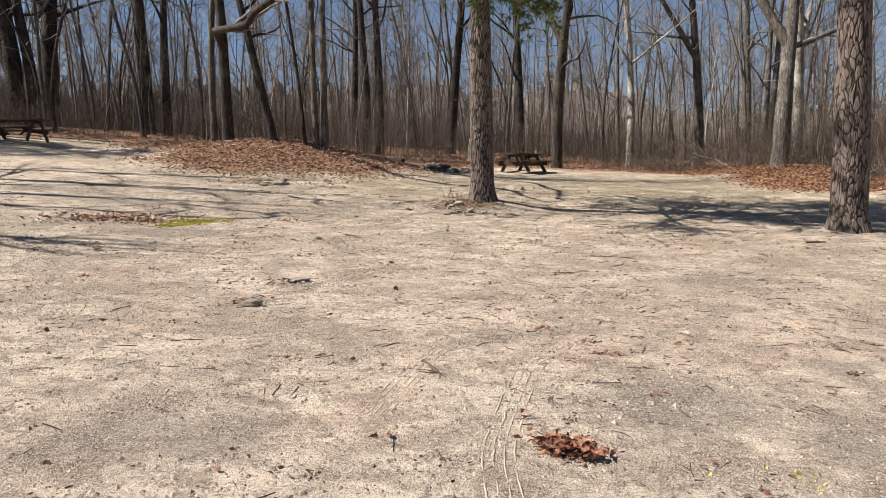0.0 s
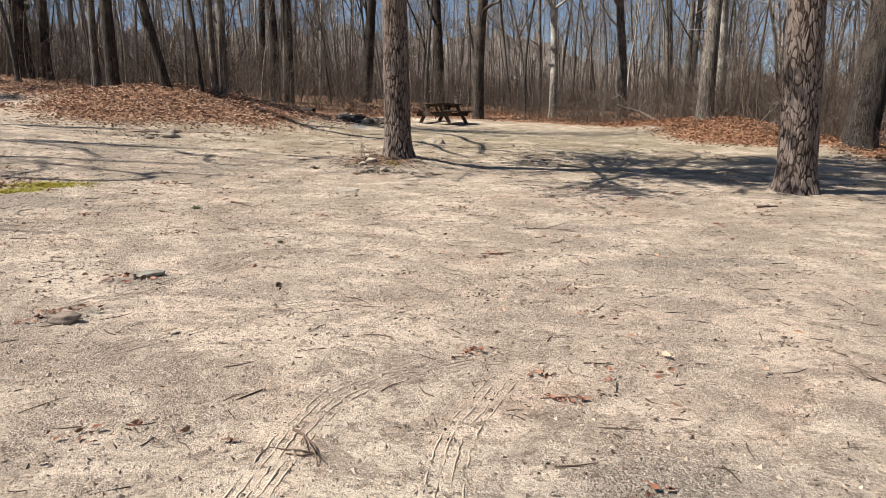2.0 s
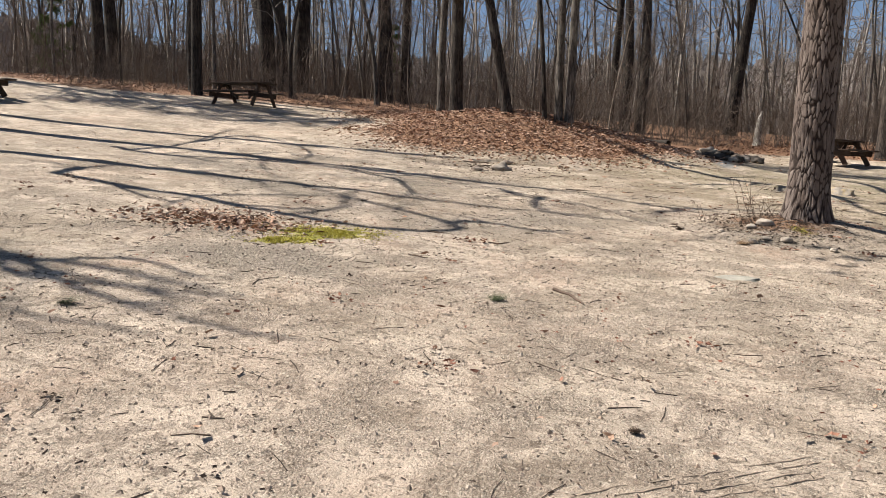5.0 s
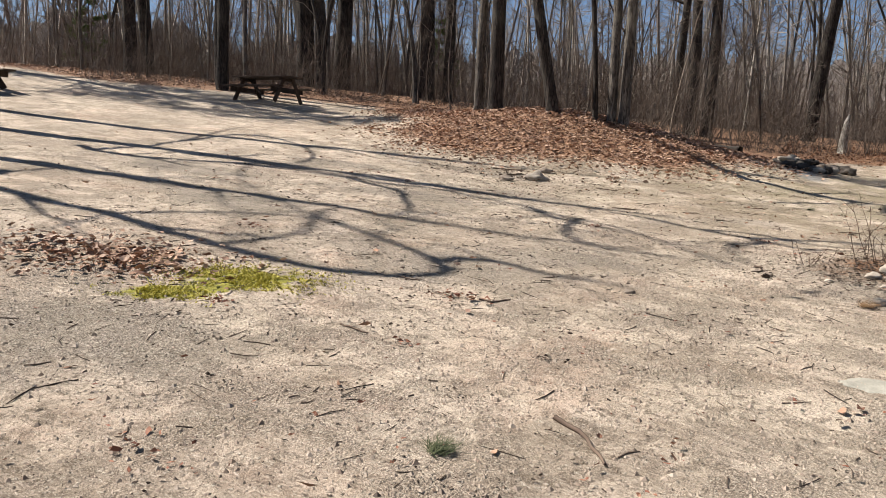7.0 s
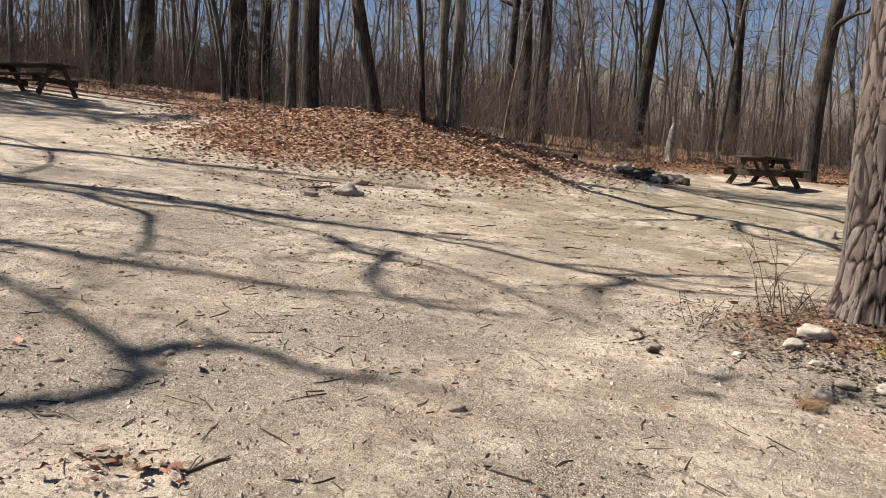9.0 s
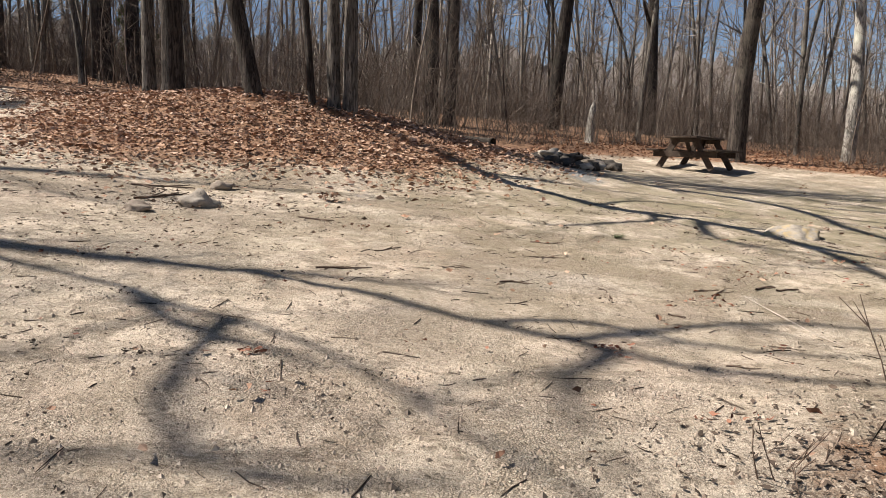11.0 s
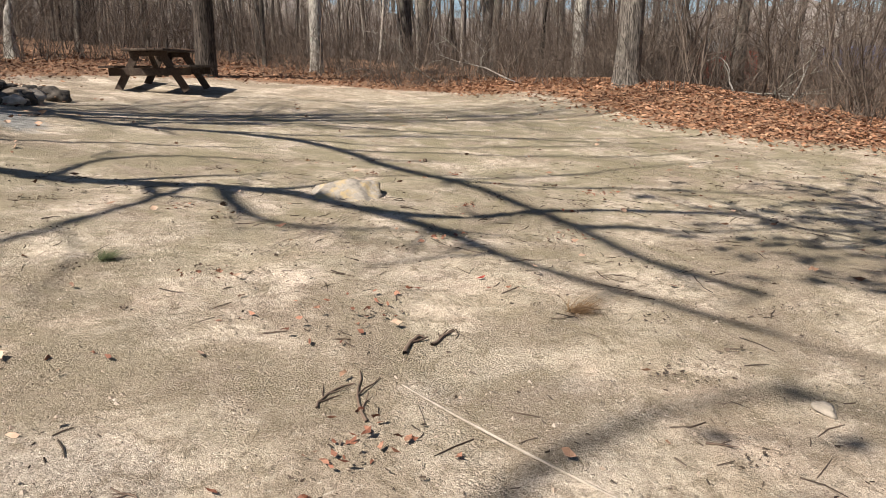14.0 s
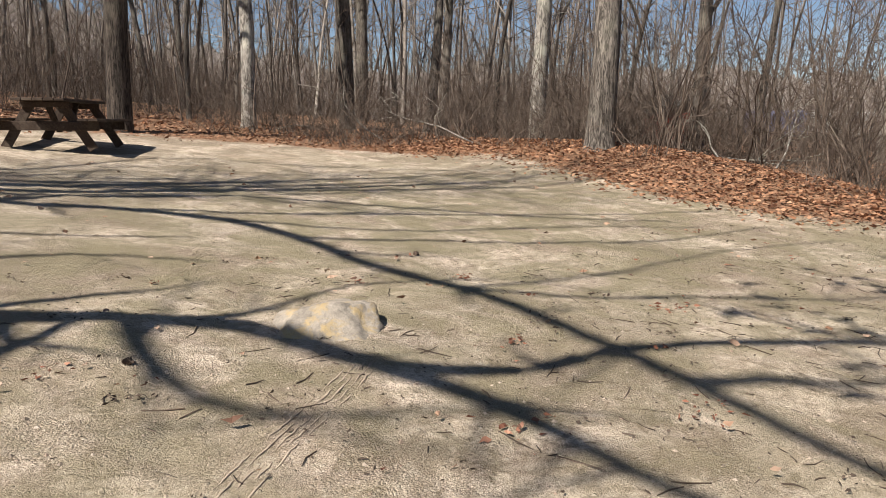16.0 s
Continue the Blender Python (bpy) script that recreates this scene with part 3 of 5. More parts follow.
def pine_tree(x, y, radius, height, lean, seed, bole, label, fine=True, whorls=16, reach=0.24, sprays=11):
    """A pine: scaly trunk, bare lower bole, whorled limbs with needle tufts."""
    rng = np.random.default_rng(seed)
    top = Empty("pine_tree", x, y, lie(x, y) - 0.08)
    line = trunk_line(rng, height, lean, 0.012, 14)
    width = radius * (1 - 0.9 * np.linspace(0, 1, 15) ** 1.2)
    if fine:
        trunk = scaly_trunk(line, width, seed)
    else:
        trunk = Buffer()
        trunk.tube(line, width, 14, 0.04, seed)
    limbs, needles = Buffer(), Buffer()
    for n in range(whorls):
        f = bole + (0.98 - bole) * n / whorls
        at = np.array([np.interp(f * 14, np.arange(15), line[:, k]) for k in range(3)])
        for _ in range(6 if sprays > 14 else 4):
            a = rng.uniform(0, 2 * math.pi)
            size = height * reach * (1.12 - f) * rng.uniform(0.6, 1.2)
            limb = wander(rng, at, (math.cos(a), math.sin(a), rng.uniform(-0.1, 0.35)), size, 6, 0.1, 0.03)
            limbs.tube(limb, np.linspace(0.035 + 0.03 * (1 - f), 0.01, 7), 5)
            for _ in range(sprays):
                g = rng.uniform(0.3, 1.0) * 6
                i = min(int(g), 5)
                start = limb[i] + (limb[i + 1] - limb[i]) * (g - i)
                spray = wander(rng, start, side_way(rng, limb[i + 1] - limb[i], 0.8), size * rng.uniform(0.16, 0.34), 3, 0.15, 0.06)
                limbs.tube(spray, np.linspace(0.012, 0.005, 4), 3)
                for q in (spray[1], spray[2], spray[3]):
                    m = 22
                    ways = rng.normal(size=(m, 3)) + (spray[3] - spray[0]) / (np.linalg.norm(spray[3] - spray[0]) + 1e-9) * 0.9
                    ways /= np.linalg.norm(ways, axis=1)[:, None]
                    across = np.cross(ways, rng.normal(size=(m, 3)))
                    across /= np.linalg.norm(across, axis=1)[:, None] + 1e-9
                    tips = q + ways * rng.uniform(0.12, 0.24, (m, 1))
                    tri = np.stack([q + across * 0.011, q - across * 0.011, tips], 1)
                    needles.put(tri, np.arange(m * 3).reshape(-1, 3))
    part("trunk", trunk, PINE, top)
    part("crown", limbs, TWIG, top, "pine limbs")
    part("foliage", needles, NEEDLE, top, "green needle tufts")
    return tagged(top, label, "tree", "pines of the clearing")


pine_tree(0.72, 10.1, 0.24, 16, (-0.004, 0.0), 3, 0.26, "tall pine with scaly grey-brown bark on a small earth hump", True, 20, 0.34, 18)
pine_tree(6.65, 7.25, 0.275, 17, (0.012, 0.0), 8, 0.36, "stout pine with plated brown bark on bare ground")
pine_tree(-29.5, 16.4, 0.32, 21, (0, 0), 12, 0.34, "pine with a low dense crown beside the clearing", False, 20, 0.32, 14)

# ---- crooked limbs over the clearing ----
class Limbs:
    """Long limbs of one tree, laid out by the ground that each of them shades."""

    def __init__(self, x, y, lean=(0.0, 0.0)):
        self.x, self.y, self.lean, self.lines, self.known = x, y, lean, [], []

    def grow(self, thick, climb, *spots, leaves_at=None):
        """A limb that leaves the trunk at that height, or the nearest limb before it."""
        spots = [np.array(p, float) for p in spots]
        if leaves_at is None:
            kx, ky, low = min(self.known, key=lambda k: (k[0] - spots[0][0]) ** 2 + (k[1] - spots[0][1]) ** 2)
            spots[0] = np.array((kx, ky))
        else:
            low = leaves_at
        ends = [spots[0] * 2 - spots[1], *spots, spots[-1] * 2 - spots[-2]]
        line = []
        for a, b, c, d in zip(ends, ends[1:], ends[2:], ends[3:]):
            for t in (0.0, 0.25, 0.5, 0.75):
                line.append(0.5 * (2 * b + (c - a) * t + (2 * a - 5 * b + 4 * c - d) * t * t + (3 * b - a - 3 * c + d) * t ** 3))
        line.append(spots[-1])
        high = np.linspace(low, low + climb, len(line))
        foot = np.array((self.x, self.y, float(land(self.x, self.y))))
        path = []
        if leaves_at is not None:
            path.append(np.array((self.lean[0] * (low - 0.9), self.lean[1] * (low - 0.9), low - 0.9)))
        for (sx, sy), h in zip(line, high):
            self.known.append((sx, sy, h))
            path.append(np.array((sx, sy, float(land(sx, sy)))) + np.array(TO_SUN) * h / TO_SUN.z - foot)
        self.lines.append((path, thick))


mound_oak = Limbs(-8.35, 20.2)
mound_oak.grow(0.125, 5.0, (-4.7, 19.5), (-3.1, 19.0), (-2.0, 18.0), (-0.5, 16.95), (0.5, 16.5), (1.2, 16.12), (1.5, 15.4), (2.1, 15.06), (2.7, 15.05), (3.4, 14.9), (4.6, 14.4), leaves_at=4.2)
mound_oak.grow(0.075, 2.2, (1.5, 15.4), (1.72, 14.85), (1.78, 14.4), (1.85, 13.8), (2.3, 12.5))
mound_oak.grow(0.06, 5.0, (0.8, 16.4), (0.62, 15.9), (0.68, 15.35), (1.0, 15.02), (1.6, 14.8))
mound_oak.grow(0.035, 0.8, (0.85, 16.4), (1.47, 16.43), (2.16, 16.7), (2.9, 16.65))
mound_oak.grow(0.05, 2.0, (0.6, 16.5), (-0.1, 15.9), (-0.9, 15.2), (-1.4, 15.1))
mound_oak.grow(0.105, 2.0, (-1.6, 21.0), (-0.5, 20.9), (0.5, 20.0), (1.4, 19.78), (2.25, 19.1), (2.52, 18.2), (2.6, 17.2), (2.85, 16.4), (2.88, 15.5), (2.8, 14.5), (2.65, 13.6), (2.8, 12.9), leaves_at=8.0)
mound_oak.grow(0.03, 1.0, (2.85, 16.4), (3.7, 16.35), (4.9, 16.4), (6.6, 16.6), (8.5, 16.4))
mound_oak.grow(0.038, 1.0, (2.9, 16.3), (3.4, 16.0), (4.2, 15.65), (5.9, 14.95), (7.5, 14.6))
mound_oak.grow(0.05, 0.8, (2.85, 14.6), (3.12, 14.43), (3.55, 14.18), (4.3, 14.0), (5.2, 14.1))
mound_oak.grow(0.06, 1.5, (0.5, 20.0), (1.55, 20.55), (3.05, 20.5), (4.45, 19.7), (6.1, 18.6), (7.6, 18.0))
mound_oak.grow(0.04, 1.5, (0.5, 20.0), (2.0, 21.4), (5.0, 22.0), (9.0, 22.3))
mound_oak.grow(0.045, 1.5, (1.4, 19.8), (4.0, 19.2), (6.8, 18.7), (9.2, 18.2))
mound_oak.grow(0.04, 1.5, (2.5, 18.2), (4.0, 17.7), (6.0, 17.2), (8.6, 17.3))
mound_oak.grow(0.035, 1.0, (2.0, 19.4), (3.5, 18.4), (5.6, 18.1), (7.6, 17.6))
mound_oak.grow(0.045, 2.0, (-2.0, 18.0), (-1.0, 18.5), (0.3, 18.6), (1.7, 18.3))
mound_oak.grow(0.045, 2.5, (-0.5, 16.95), (-0.1, 17.6), (0.7, 17.9), (1.5, 17.5))
mound_oak.grow(0.04, 2.0, (-1.2, 20.9), (1.0, 22.6), (3.6, 24.9), (6.0, 23.9), (9.0, 22.9))
west_oak = Limbs(-15.5, 9.2, (0.0, 0.02))
west_oak.grow(0.085, 5.0, (-10.0, 9.75), (-8.9, 10.2), (-7.6, 11.2), (-6.3, 11.85), (-4.8, 11.8), (-3.5, 11.85), (-2.3, 11.72), (-1.65, 11.44), (-0.7, 11.13), (0.1, 10.82), (0.9, 10.4), leaves_at=6.4)
west_oak.grow(0.05, 3.0, (-8.3, 10.6), (-7.4, 11.1), (-6.1, 11.3), (-4.9, 11.5), (-4.1, 11.35), (-3.2, 11.05), (-2.3, 10.72), (-1.6, 10.2), (-0.85, 9.55))
west_oak.grow(0.06, 2.5, (-6.3, 11.4), (-5.3, 10.9), (-4.75, 10.27), (-4.3, 9.6), (-4.4, 9.0))
west_oak.grow(0.06, 2.5, (-2.8, 11.0), (-2.68, 10.5), (-2.5, 9.8), (-2.0, 9.4), (-1.3, 9.6))
west_oak.grow(0.05, 0.8, (-10.0, 9.9), (-10.4, 11.5), (-11.2, 13.2), (-12.0, 14.9))
west_oak.grow(0.05, 1.2, (-10.5, 12.0), (-11.0, 14.0), (-9.9, 14.1), (-8.7, 13.3), (-7.8, 12.1), (-8.0, 11.2))
west_oak.grow(0.055, 2.5, (-1.3, 11.4), (-0.8, 11.62), (-0.2, 11.43), (0.4, 11.34), (1.1, 11.6))
west_oak.grow(0.07, 3.5, (-0.6, 11.1), (-0.86, 10.8), (-0.96, 10.5), (-0.9, 10.1))
west_oak.grow(0.06, 3.0, (-1.0, 11.3), (-0.2, 11.8), (0.4, 12.05), (1.1, 12.18), (1.9, 12.1))
west_oak.grow(0.055, 3.0, (-3.4, 11.0), (-2.95, 10.75), (-2.5, 10.55), (-2.0, 10.35))
west_oak.grow(0.03, 0.8, (-3.2, 11.8), (-2.6, 12.03), (-1.8, 11.93), (-1.3, 12.0))
south_oak = Limbs(-14.6, 6.9, (0.0, 0.02))
south_oak.grow(0.09, 3.0, (-8.4, 7.0), (-6.0, 7.0), (-4.5, 6.86), (-3.5, 6.85), (-2.85, 7.12), (-2.65, 7.42), (-2.9, 7.72), (-3.75, 8.15), (-4.8, 8.5), leaves_at=7.4)
south_oak.grow(0.075, 4.5, (-2.9, 7.7), (-2.54, 8.08), (-2.0, 7.95), (-1.4, 8.05))
south_oak.grow(0.04, 4.5, (-4.5, 6.9), (-4.3, 7.7), (-4.9, 8.9), (-4.0, 9.3))
south_oak.grow(0.04, 4.5, (-6.0, 7.0), (-5.4, 8.0), (-4.6, 8.4), (-3.5, 8.3))
low_oak = Limbs(-13.5, 3.4, (0.0, 0.04))
low_oak.grow(0.06, 3.0, (-6.2, 4.1), (-4.6, 3.7), (-3.7, 3.45), (-2.7, 3.32), (-1.9, 3.4), leaves_at=7.6)
low_oak.grow(0.05, 2.5, (-4.6, 3.7), (-4.0, 4.2), (-3.2, 4.1))
low_oak.grow(0.05, 2.5, (-5.4, 3.9), (-4.6, 3.2), (-3.6, 2.9), (-2.6, 3.0))
low_oak.grow(0.05, 2.5, (-5.0, 3.8), (-4.3, 3.45), (-3.3, 3.7), (-2.6, 3.9))
for x, y, h, s in ((-31.5, 25.0, 4.2, 21), (-19.5, 37.0, 4.6, 22)):
    pine_tree(x, y, 0.05, h, (0.02, 0), s, 0.12, "young green pine among the bare trees", False, 8, 0.3, 5)
PALE = "slim bare tree with pale grey bark at the clearing's edge"
TREES = (  # x, y, radius, height, lean, fork, bark, flare
    (-22.4, 29.6, 0.42, 18, (0.02, 0), 0.12, BARK_DARK, 1.4), (-21.6, 29.9, 0.3, 17, (-0.05, 0), 0, BARK_DARK, 1.3),
    (-15.2, 28.4, 0.33, 18, (-0.015, 0), 0.4, BARK_DARK, 1.25), (-14.5, 28.9, 0.22, 17, (0.02, 0), 0, BARK_DARK, 1.2),
    (-8.85, 20.25, 0.12, 17, (-0.03, 0), 0, BARK_GREY, 1.3), (-8.35, 20.2, 0.2, 18, (-0.01, 0), 0.45, BARK_DARK, 1.3),
    (-6.6, 19.9, 0.155, 15, (-0.2, 0.0), 0, BARK_DARK, 1.25), (-5.5, 19.8, 0.065, 16, (-0.03, 0), 0, BARK_DARK, 1.2),
    (-5.17, 20.0, 0.115, 17, (-0.02, 0), 0, BARK_GREY, 1.2), (-4.87, 20.0, 0.13, 17, (0.0, 0), 0, BARK_GREY, 1.25),
    (-7.0, 36.3, 0.2, 17, (0, 0), 0, BARK_DARK, 1.2), (-5.35, 31.0, 0.22, 18, (0.015, 0), 0, BARK_DARK, 1.3),
    (-4.75, 31.0, 0.22, 19, (0.03, 0), 0.4, BARK_DARK, 1.3), (-1.5, 35.0, 0.27, 18, (0.075, 0), 0, BARK_DARK, 1.3),
    (2.4, 38.5, 0.28, 18, (0.0, 0), 0, BARK_DARK, 1.2), (3.75, 29.0, 0.25, 18, (0.03, 0), 0.3, BARK_DARK, 1.35),
    (7.4, 30.9, 0.19, 16, (0.01, 0), 0.5, BARK_PALE, 1.5), (7.9, 37.5, 0.12, 14, (-0.02, 0), 0, BARK_GREY, 1.2),
    (11.0, 32.0, 0.24, 17, (0.0, 0), 0.3, BARK_GREY, 1.3), (14.0, 32.0, 0.17, 15, (0.14, 0), 0, BARK_GREY, 1.3),
    (13.3, 30.4, 0.15, 15, (0.1, 0), 0, BARK_GREY, 1.3), (15.2, 38.0, 0.26, 17, (0.0, 0), 0, BARK_GREY, 1.2),
    (13.3, 26.3, 0.22, 17, (0.04, 0), 0.25, BARK_PALE, 1.35), (11.2, 22.4, 0.29, 18, (0.07, 0), 0.22, BARK_GREY, 1.45),
    (11.9, 14.4, 0.4, 17, (0.2, 0.02), 0.4, BARK_DARK, 1.5), (-26.4, 23.3, 0.27, 18, (0, 0), 0, BARK_DARK, 1.3),
    (-26.9, 24.6, 0.28, 18, (-0.05, 0), 0, BARK_DARK, 1.3), (-19.1, 21.2, 0.21, 17, (-0.01, 0), 0, BARK_DARK, 1.3),
    (-20.0, 22.0, 0.19, 16, (-0.09, 0), 0, BARK_DARK, 1.2), (-22.5, 32.5, 0.44, 19, (0.0, 0), 0.3, BARK_DARK, 1.3),
    (-37.0, 15.8, 0.35, 18, (-0.02, 0), 0, BARK_DARK, 1.3), (18.5, 25.0, 0.22, 16, (0.03, 0), 0.3, BARK_GREY, 1.3),
    (24.0, 22.0, 0.3, 17, (-0.02, 0), 0.2, BARK_PALE, 1.3), (27.5, 21.5, 0.27, 17, (0.03, 0), 0.25, BARK_GREY, 1.3), (22.5, 16.5, 0.25, 17, (0.05, 0), 0.25, BARK_GREY, 1.3),
)
for i, (x, y, r, h, lean, fork, bark, flare) in enumerate(TREES):
    bare_tree("bare_tree", x, y, r, h, lean, fork, bark, PALE if bark is BARK_PALE else "", 40 + i, flare=flare, limb_lines=mound_oak.lines if i == 5 else ())
# oaks beyond the open side, whose shade lies across the ground
for i, (x, y, r, h, lean, lines) in enumerate(((-15.5, 9.2, 0.24, 17, (0.0, 0.02), west_oak.lines), (-14.6, 6.9, 0.22, 15, (0.0, 0.02), south_oak.lines), (-13.5, 3.4, 0.2, 12, (0.0, 0.04), low_oak.lines), (-17.5, 11.0, 0.2, 20, (0.02, 0.05), ()))):
    bare_tree("bare_tree", x, y, r, h, lean, 0.4, BARK_DARK, "", 140 + i, limbs=8, counts=(3, 2), clear=0.5, bow=0.08, limb_lines=lines)


# ---- woods behind the edge ----
def woodland():
    rng = np.random.default_rng(77)
    forms = []
    for i in range(9):
        top = bare_tree("bare_tree", 0, 0, rng.uniform(0.05, 0.105), rng.uniform(12, 17), rng.normal(0, 0.03, 2), 0.3 if i % 3 == 0 else 0,
                        (BARK_GREY, BARK_DARK, BARK_GREY, BARK_GREY)[i % 4], "slender bare tree deep in the brown woods", 200 + i, counts=(3, 2), limbs=13, clear=0.2, sides=7, bow=0.12)
        forms.append(top)
    spots, tries = [], 0
    while len(spots) < 185 and tries < 20000:
        tries += 1
        a, d = radians(rng.uniform(-28, 172)), 24 + 62 * rng.uniform(0, 1) ** 1.1
        x, y = d * math.cos(a), 4 + d * math.sin(a)
        right = a < radians(42)
        if right and rng.uniform() > 0.35 or clear_of(x, y) > -1.6 or math.hypot(x + 1, y - 13) < 14:
            continue
        if any((x - p) ** 2 + (y - q) ** 2 < 3.2 for p, q in spots) or any((x - t[0]) ** 2 + (y - t[1]) ** 2 < 1.5 for t in TREES):
            continue
        spots.append((x, y))
    for i, (x, y) in enumerate(spots):
        m = pose(x, y, lie(x, y) - 0.06, rng.normal(0, 1.5), rng.normal(0, 1.5), rng.uniform(0, 360))
        if i < len(forms):
            forms[i].matrix_basis = m
        else:
            made = copy_thing(forms[i % len(forms)], m)
            s = rng.uniform(0.75, 1.2)
            made.scale = (s, s, rng.uniform(0.85, 1.15))


woodland()


def brush():
    """The thicket of thin stems under the trees."""
    rng = np.random.default_rng(5)
    base = []
    for k in range(6):
        b = Buffer()
        for _ in range(75):
            at = np.array([*rng.uniform(-1.5, 1.5, 2), -0.05])
            tall = rng.uniform(0.9, 3.0) * rng.uniform(0.6, 1)
            line = wander(rng, at, (rng.normal(0, 0.34), rng.normal(0, 0.34), 1), tall, 2, 0.22)
            r = rng.uniform(0.004, 0.010)
            b.tube(line, (r, r * 0.7, 0.003), 3)
            for _ in range(3):
                g = rng.uniform(0.3, 1.0)
                at = line[1] + (line[2] - line[1]) * g
                b.tube(wander(rng, at, side_way(rng, line[2] - line[1], 0.6), tall * rng.uniform(0.18, 0.4), 1, 0.15), (0.006, 0.003), 3)
        base.append((np.concatenate(b.verts), np.concatenate(b.faces)))
    out = Buffer()
    made = 0
    for _ in range(9000):
        a, d = radians(rng.uniform(-20, 165)), 14 + 38 * rng.uniform(0, 1)
        x, y = -1 + d * math.cos(a), 8 + d * math.sin(a)
        c = float(clear_of(x, y))
        if c > -1.2 or math.hypot(x + 6.5, y - 18.5) < 4.2 or (x > 9 and y < 20 and c > -2.2):
            continue
        if a < radians(38) and rng.uniform() > 0.6:
            continue
        verts, faces = base[rng.integers(0, 6)]
        t = rng.uniform(0, 2 * math.pi)
        s = rng.uniform(0.75, 1.25) * (0.55 if c > -3 else 1.0)
        v = np.stack([verts[:, 0] * math.cos(t) - verts[:, 1] * math.sin(t), verts[:, 0] * math.sin(t) + verts[:, 1] * math.cos(t), verts[:, 2] * s], -1)
        v[:, 0] += x
        v[:, 1] += y
        v[:, 2] += lie(x, y)
        out.put(v, faces)
        made += 1
        if made >= 380:
            break
    for _ in range(38):
        x, y = rng.uniform(11.4, 21), rng.uniform(9, 27)
        if clear_of(x, y) > -1.5 or math.hypot(x - 11.9, y - 14.4) < 1.5:
            continue
        verts, faces = base[rng.integers(0, 6)]
        t, s = rng.uniform(0, 2 * math.pi), 0.25 + 0.65 * rng.beta(1.3, 1.8)
        out.put(np.stack([verts[:, 0] * math.cos(t) - verts[:, 1] * math.sin(t) + x, verts[:, 0] * math.sin(t) + verts[:, 1] * math.cos(t) + y, verts[:, 2] * s + lie(x, y)], -1), faces)
    tagged(new("brush", out.mesh("brush", BRUSH)), "dense thicket of leafless brown stems under the trees", "brush", kind="stuff")


brush()


def far_woods():
    """A wooded rise all round, far beyond the near trees."""
    n = Nodes("far bare woods")
    tone = n.noise(n.coords((1, 1, 0.1)), 0.9, 8, 0.8)
    colour = n.ramp(tone, (0.3, (0.12, 0.10, 0.09)), (0.5, (0.25, 0.22, 0.20)), (0.72, (0.42, 0.385, 0.355)))
    material = n.finish(colour, 1.0, tone, 1.0, 0.6)
    rng = np.random.default_rng(9)
    a = np.radians(np.linspace(-70, 200, 900))
    rows = []
    tall = 0.5 + 0.5 / (1 + np.exp(-(a - math.radians(74)) * 12))      # lower on the open right
    for k, (d, h) in enumerate(((104, -4), (105, 5.0), (107, 11.0), (110, 17.0))):
        ragged = (rng.normal(0, 0.9, a.shape) * tall + 0.8 * np.sin(a * 23) + 0.5 * np.sin(a * 57)) * (k / 3)
        rows.append(np.stack([np.cos(a) * (d + rng.normal(0, 1, a.shape)), 8 + np.sin(a) * d, np.where(h < 0, h, h * tall) + ragged], -1))
    verts = np.concatenate(rows)
    m = len(a)
    k = np.concatenate([np.arange(m - 1) + r * m for r in range(3)])
    b = Buffer()
    b.put(verts, np.stack([k, k + 1, k + m + 1, k + m], -1))
    tagged(new("backdrop", b.mesh("backdrop", material)), "far grey-brown bare woods on a low rise", "woods", kind="structure")


far_woods()


def saplings():
    """Slender young trees with fine twigs, past counting."""
    rng = np.random.default_rng(19)
    base = []
    for k in range(7):
        b = Buffer()
        tall = rng.uniform(3.5, 7.5)
        line = wander(rng, (0, 0, -0.1), (rng.normal(0, 0.12), rng.normal(0, 0.12), 1), tall, 6, 0.09)
        b.tube(line, np.linspace(rng.uniform(0.018, 0.035), 0.006, 7), 4)
        for _ in range(20):
            g = rng.uniform(0.2, 1.0) * 6
            i = min(int(g), 5)
            at = line[i] + (line[i + 1] - line[i]) * (g - i)
            twig = wander(rng, at, side_way(rng, line[i + 1] - line[i], rng.uniform(0.5, 1.2)), tall * rng.uniform(0.1, 0.3), 3, 0.22, 0.06)
            b.tube(twig, (0.010, 0.007, 0.005, 0.003), 3)
            for _ in range(3):
                j = rng.integers(1, 3)
                b.tube(wander(rng, twig[j], side_way(rng, twig[j + 1] - twig[j], 0.7), tall * rng.uniform(0.04, 0.11), 1, 0.2), (0.005, 0.003), 3)
        base.append((np.concatenate(b.verts), np.concatenate(b.faces)))
    out = Buffer()
    made = 0
    while made < 330:
        a, d = radians(rng.uniform(-12, 160)), 20 + 26 * rng.uniform(0, 1)
        x, y = d * math.cos(a), 5 + d * math.sin(a)
        if clear_of(x, y) > -2.2 or math.hypot(x + 6.5, y - 18.5) < 4.5:
            continue
        verts, faces = base[rng.integers(0, 7)]
        t, size = rng.uniform(0, 2 * math.pi), rng.uniform(0.7, 1.2)
        out.put(np.stack([verts[:, 0] * math.cos(t) - verts[:, 1] * math.sin(t) + x, verts[:, 0] * math.sin(t) + verts[:, 1] * math.cos(t) + y, verts[:, 2] * size + lie(x, y)], -1), faces)
        made += 1
    tagged(new("saplings", out.mesh("saplings", BRUSH)), "thin brown leafless saplings crowding the wood's edge", "trees", kind="stuff")


saplings()


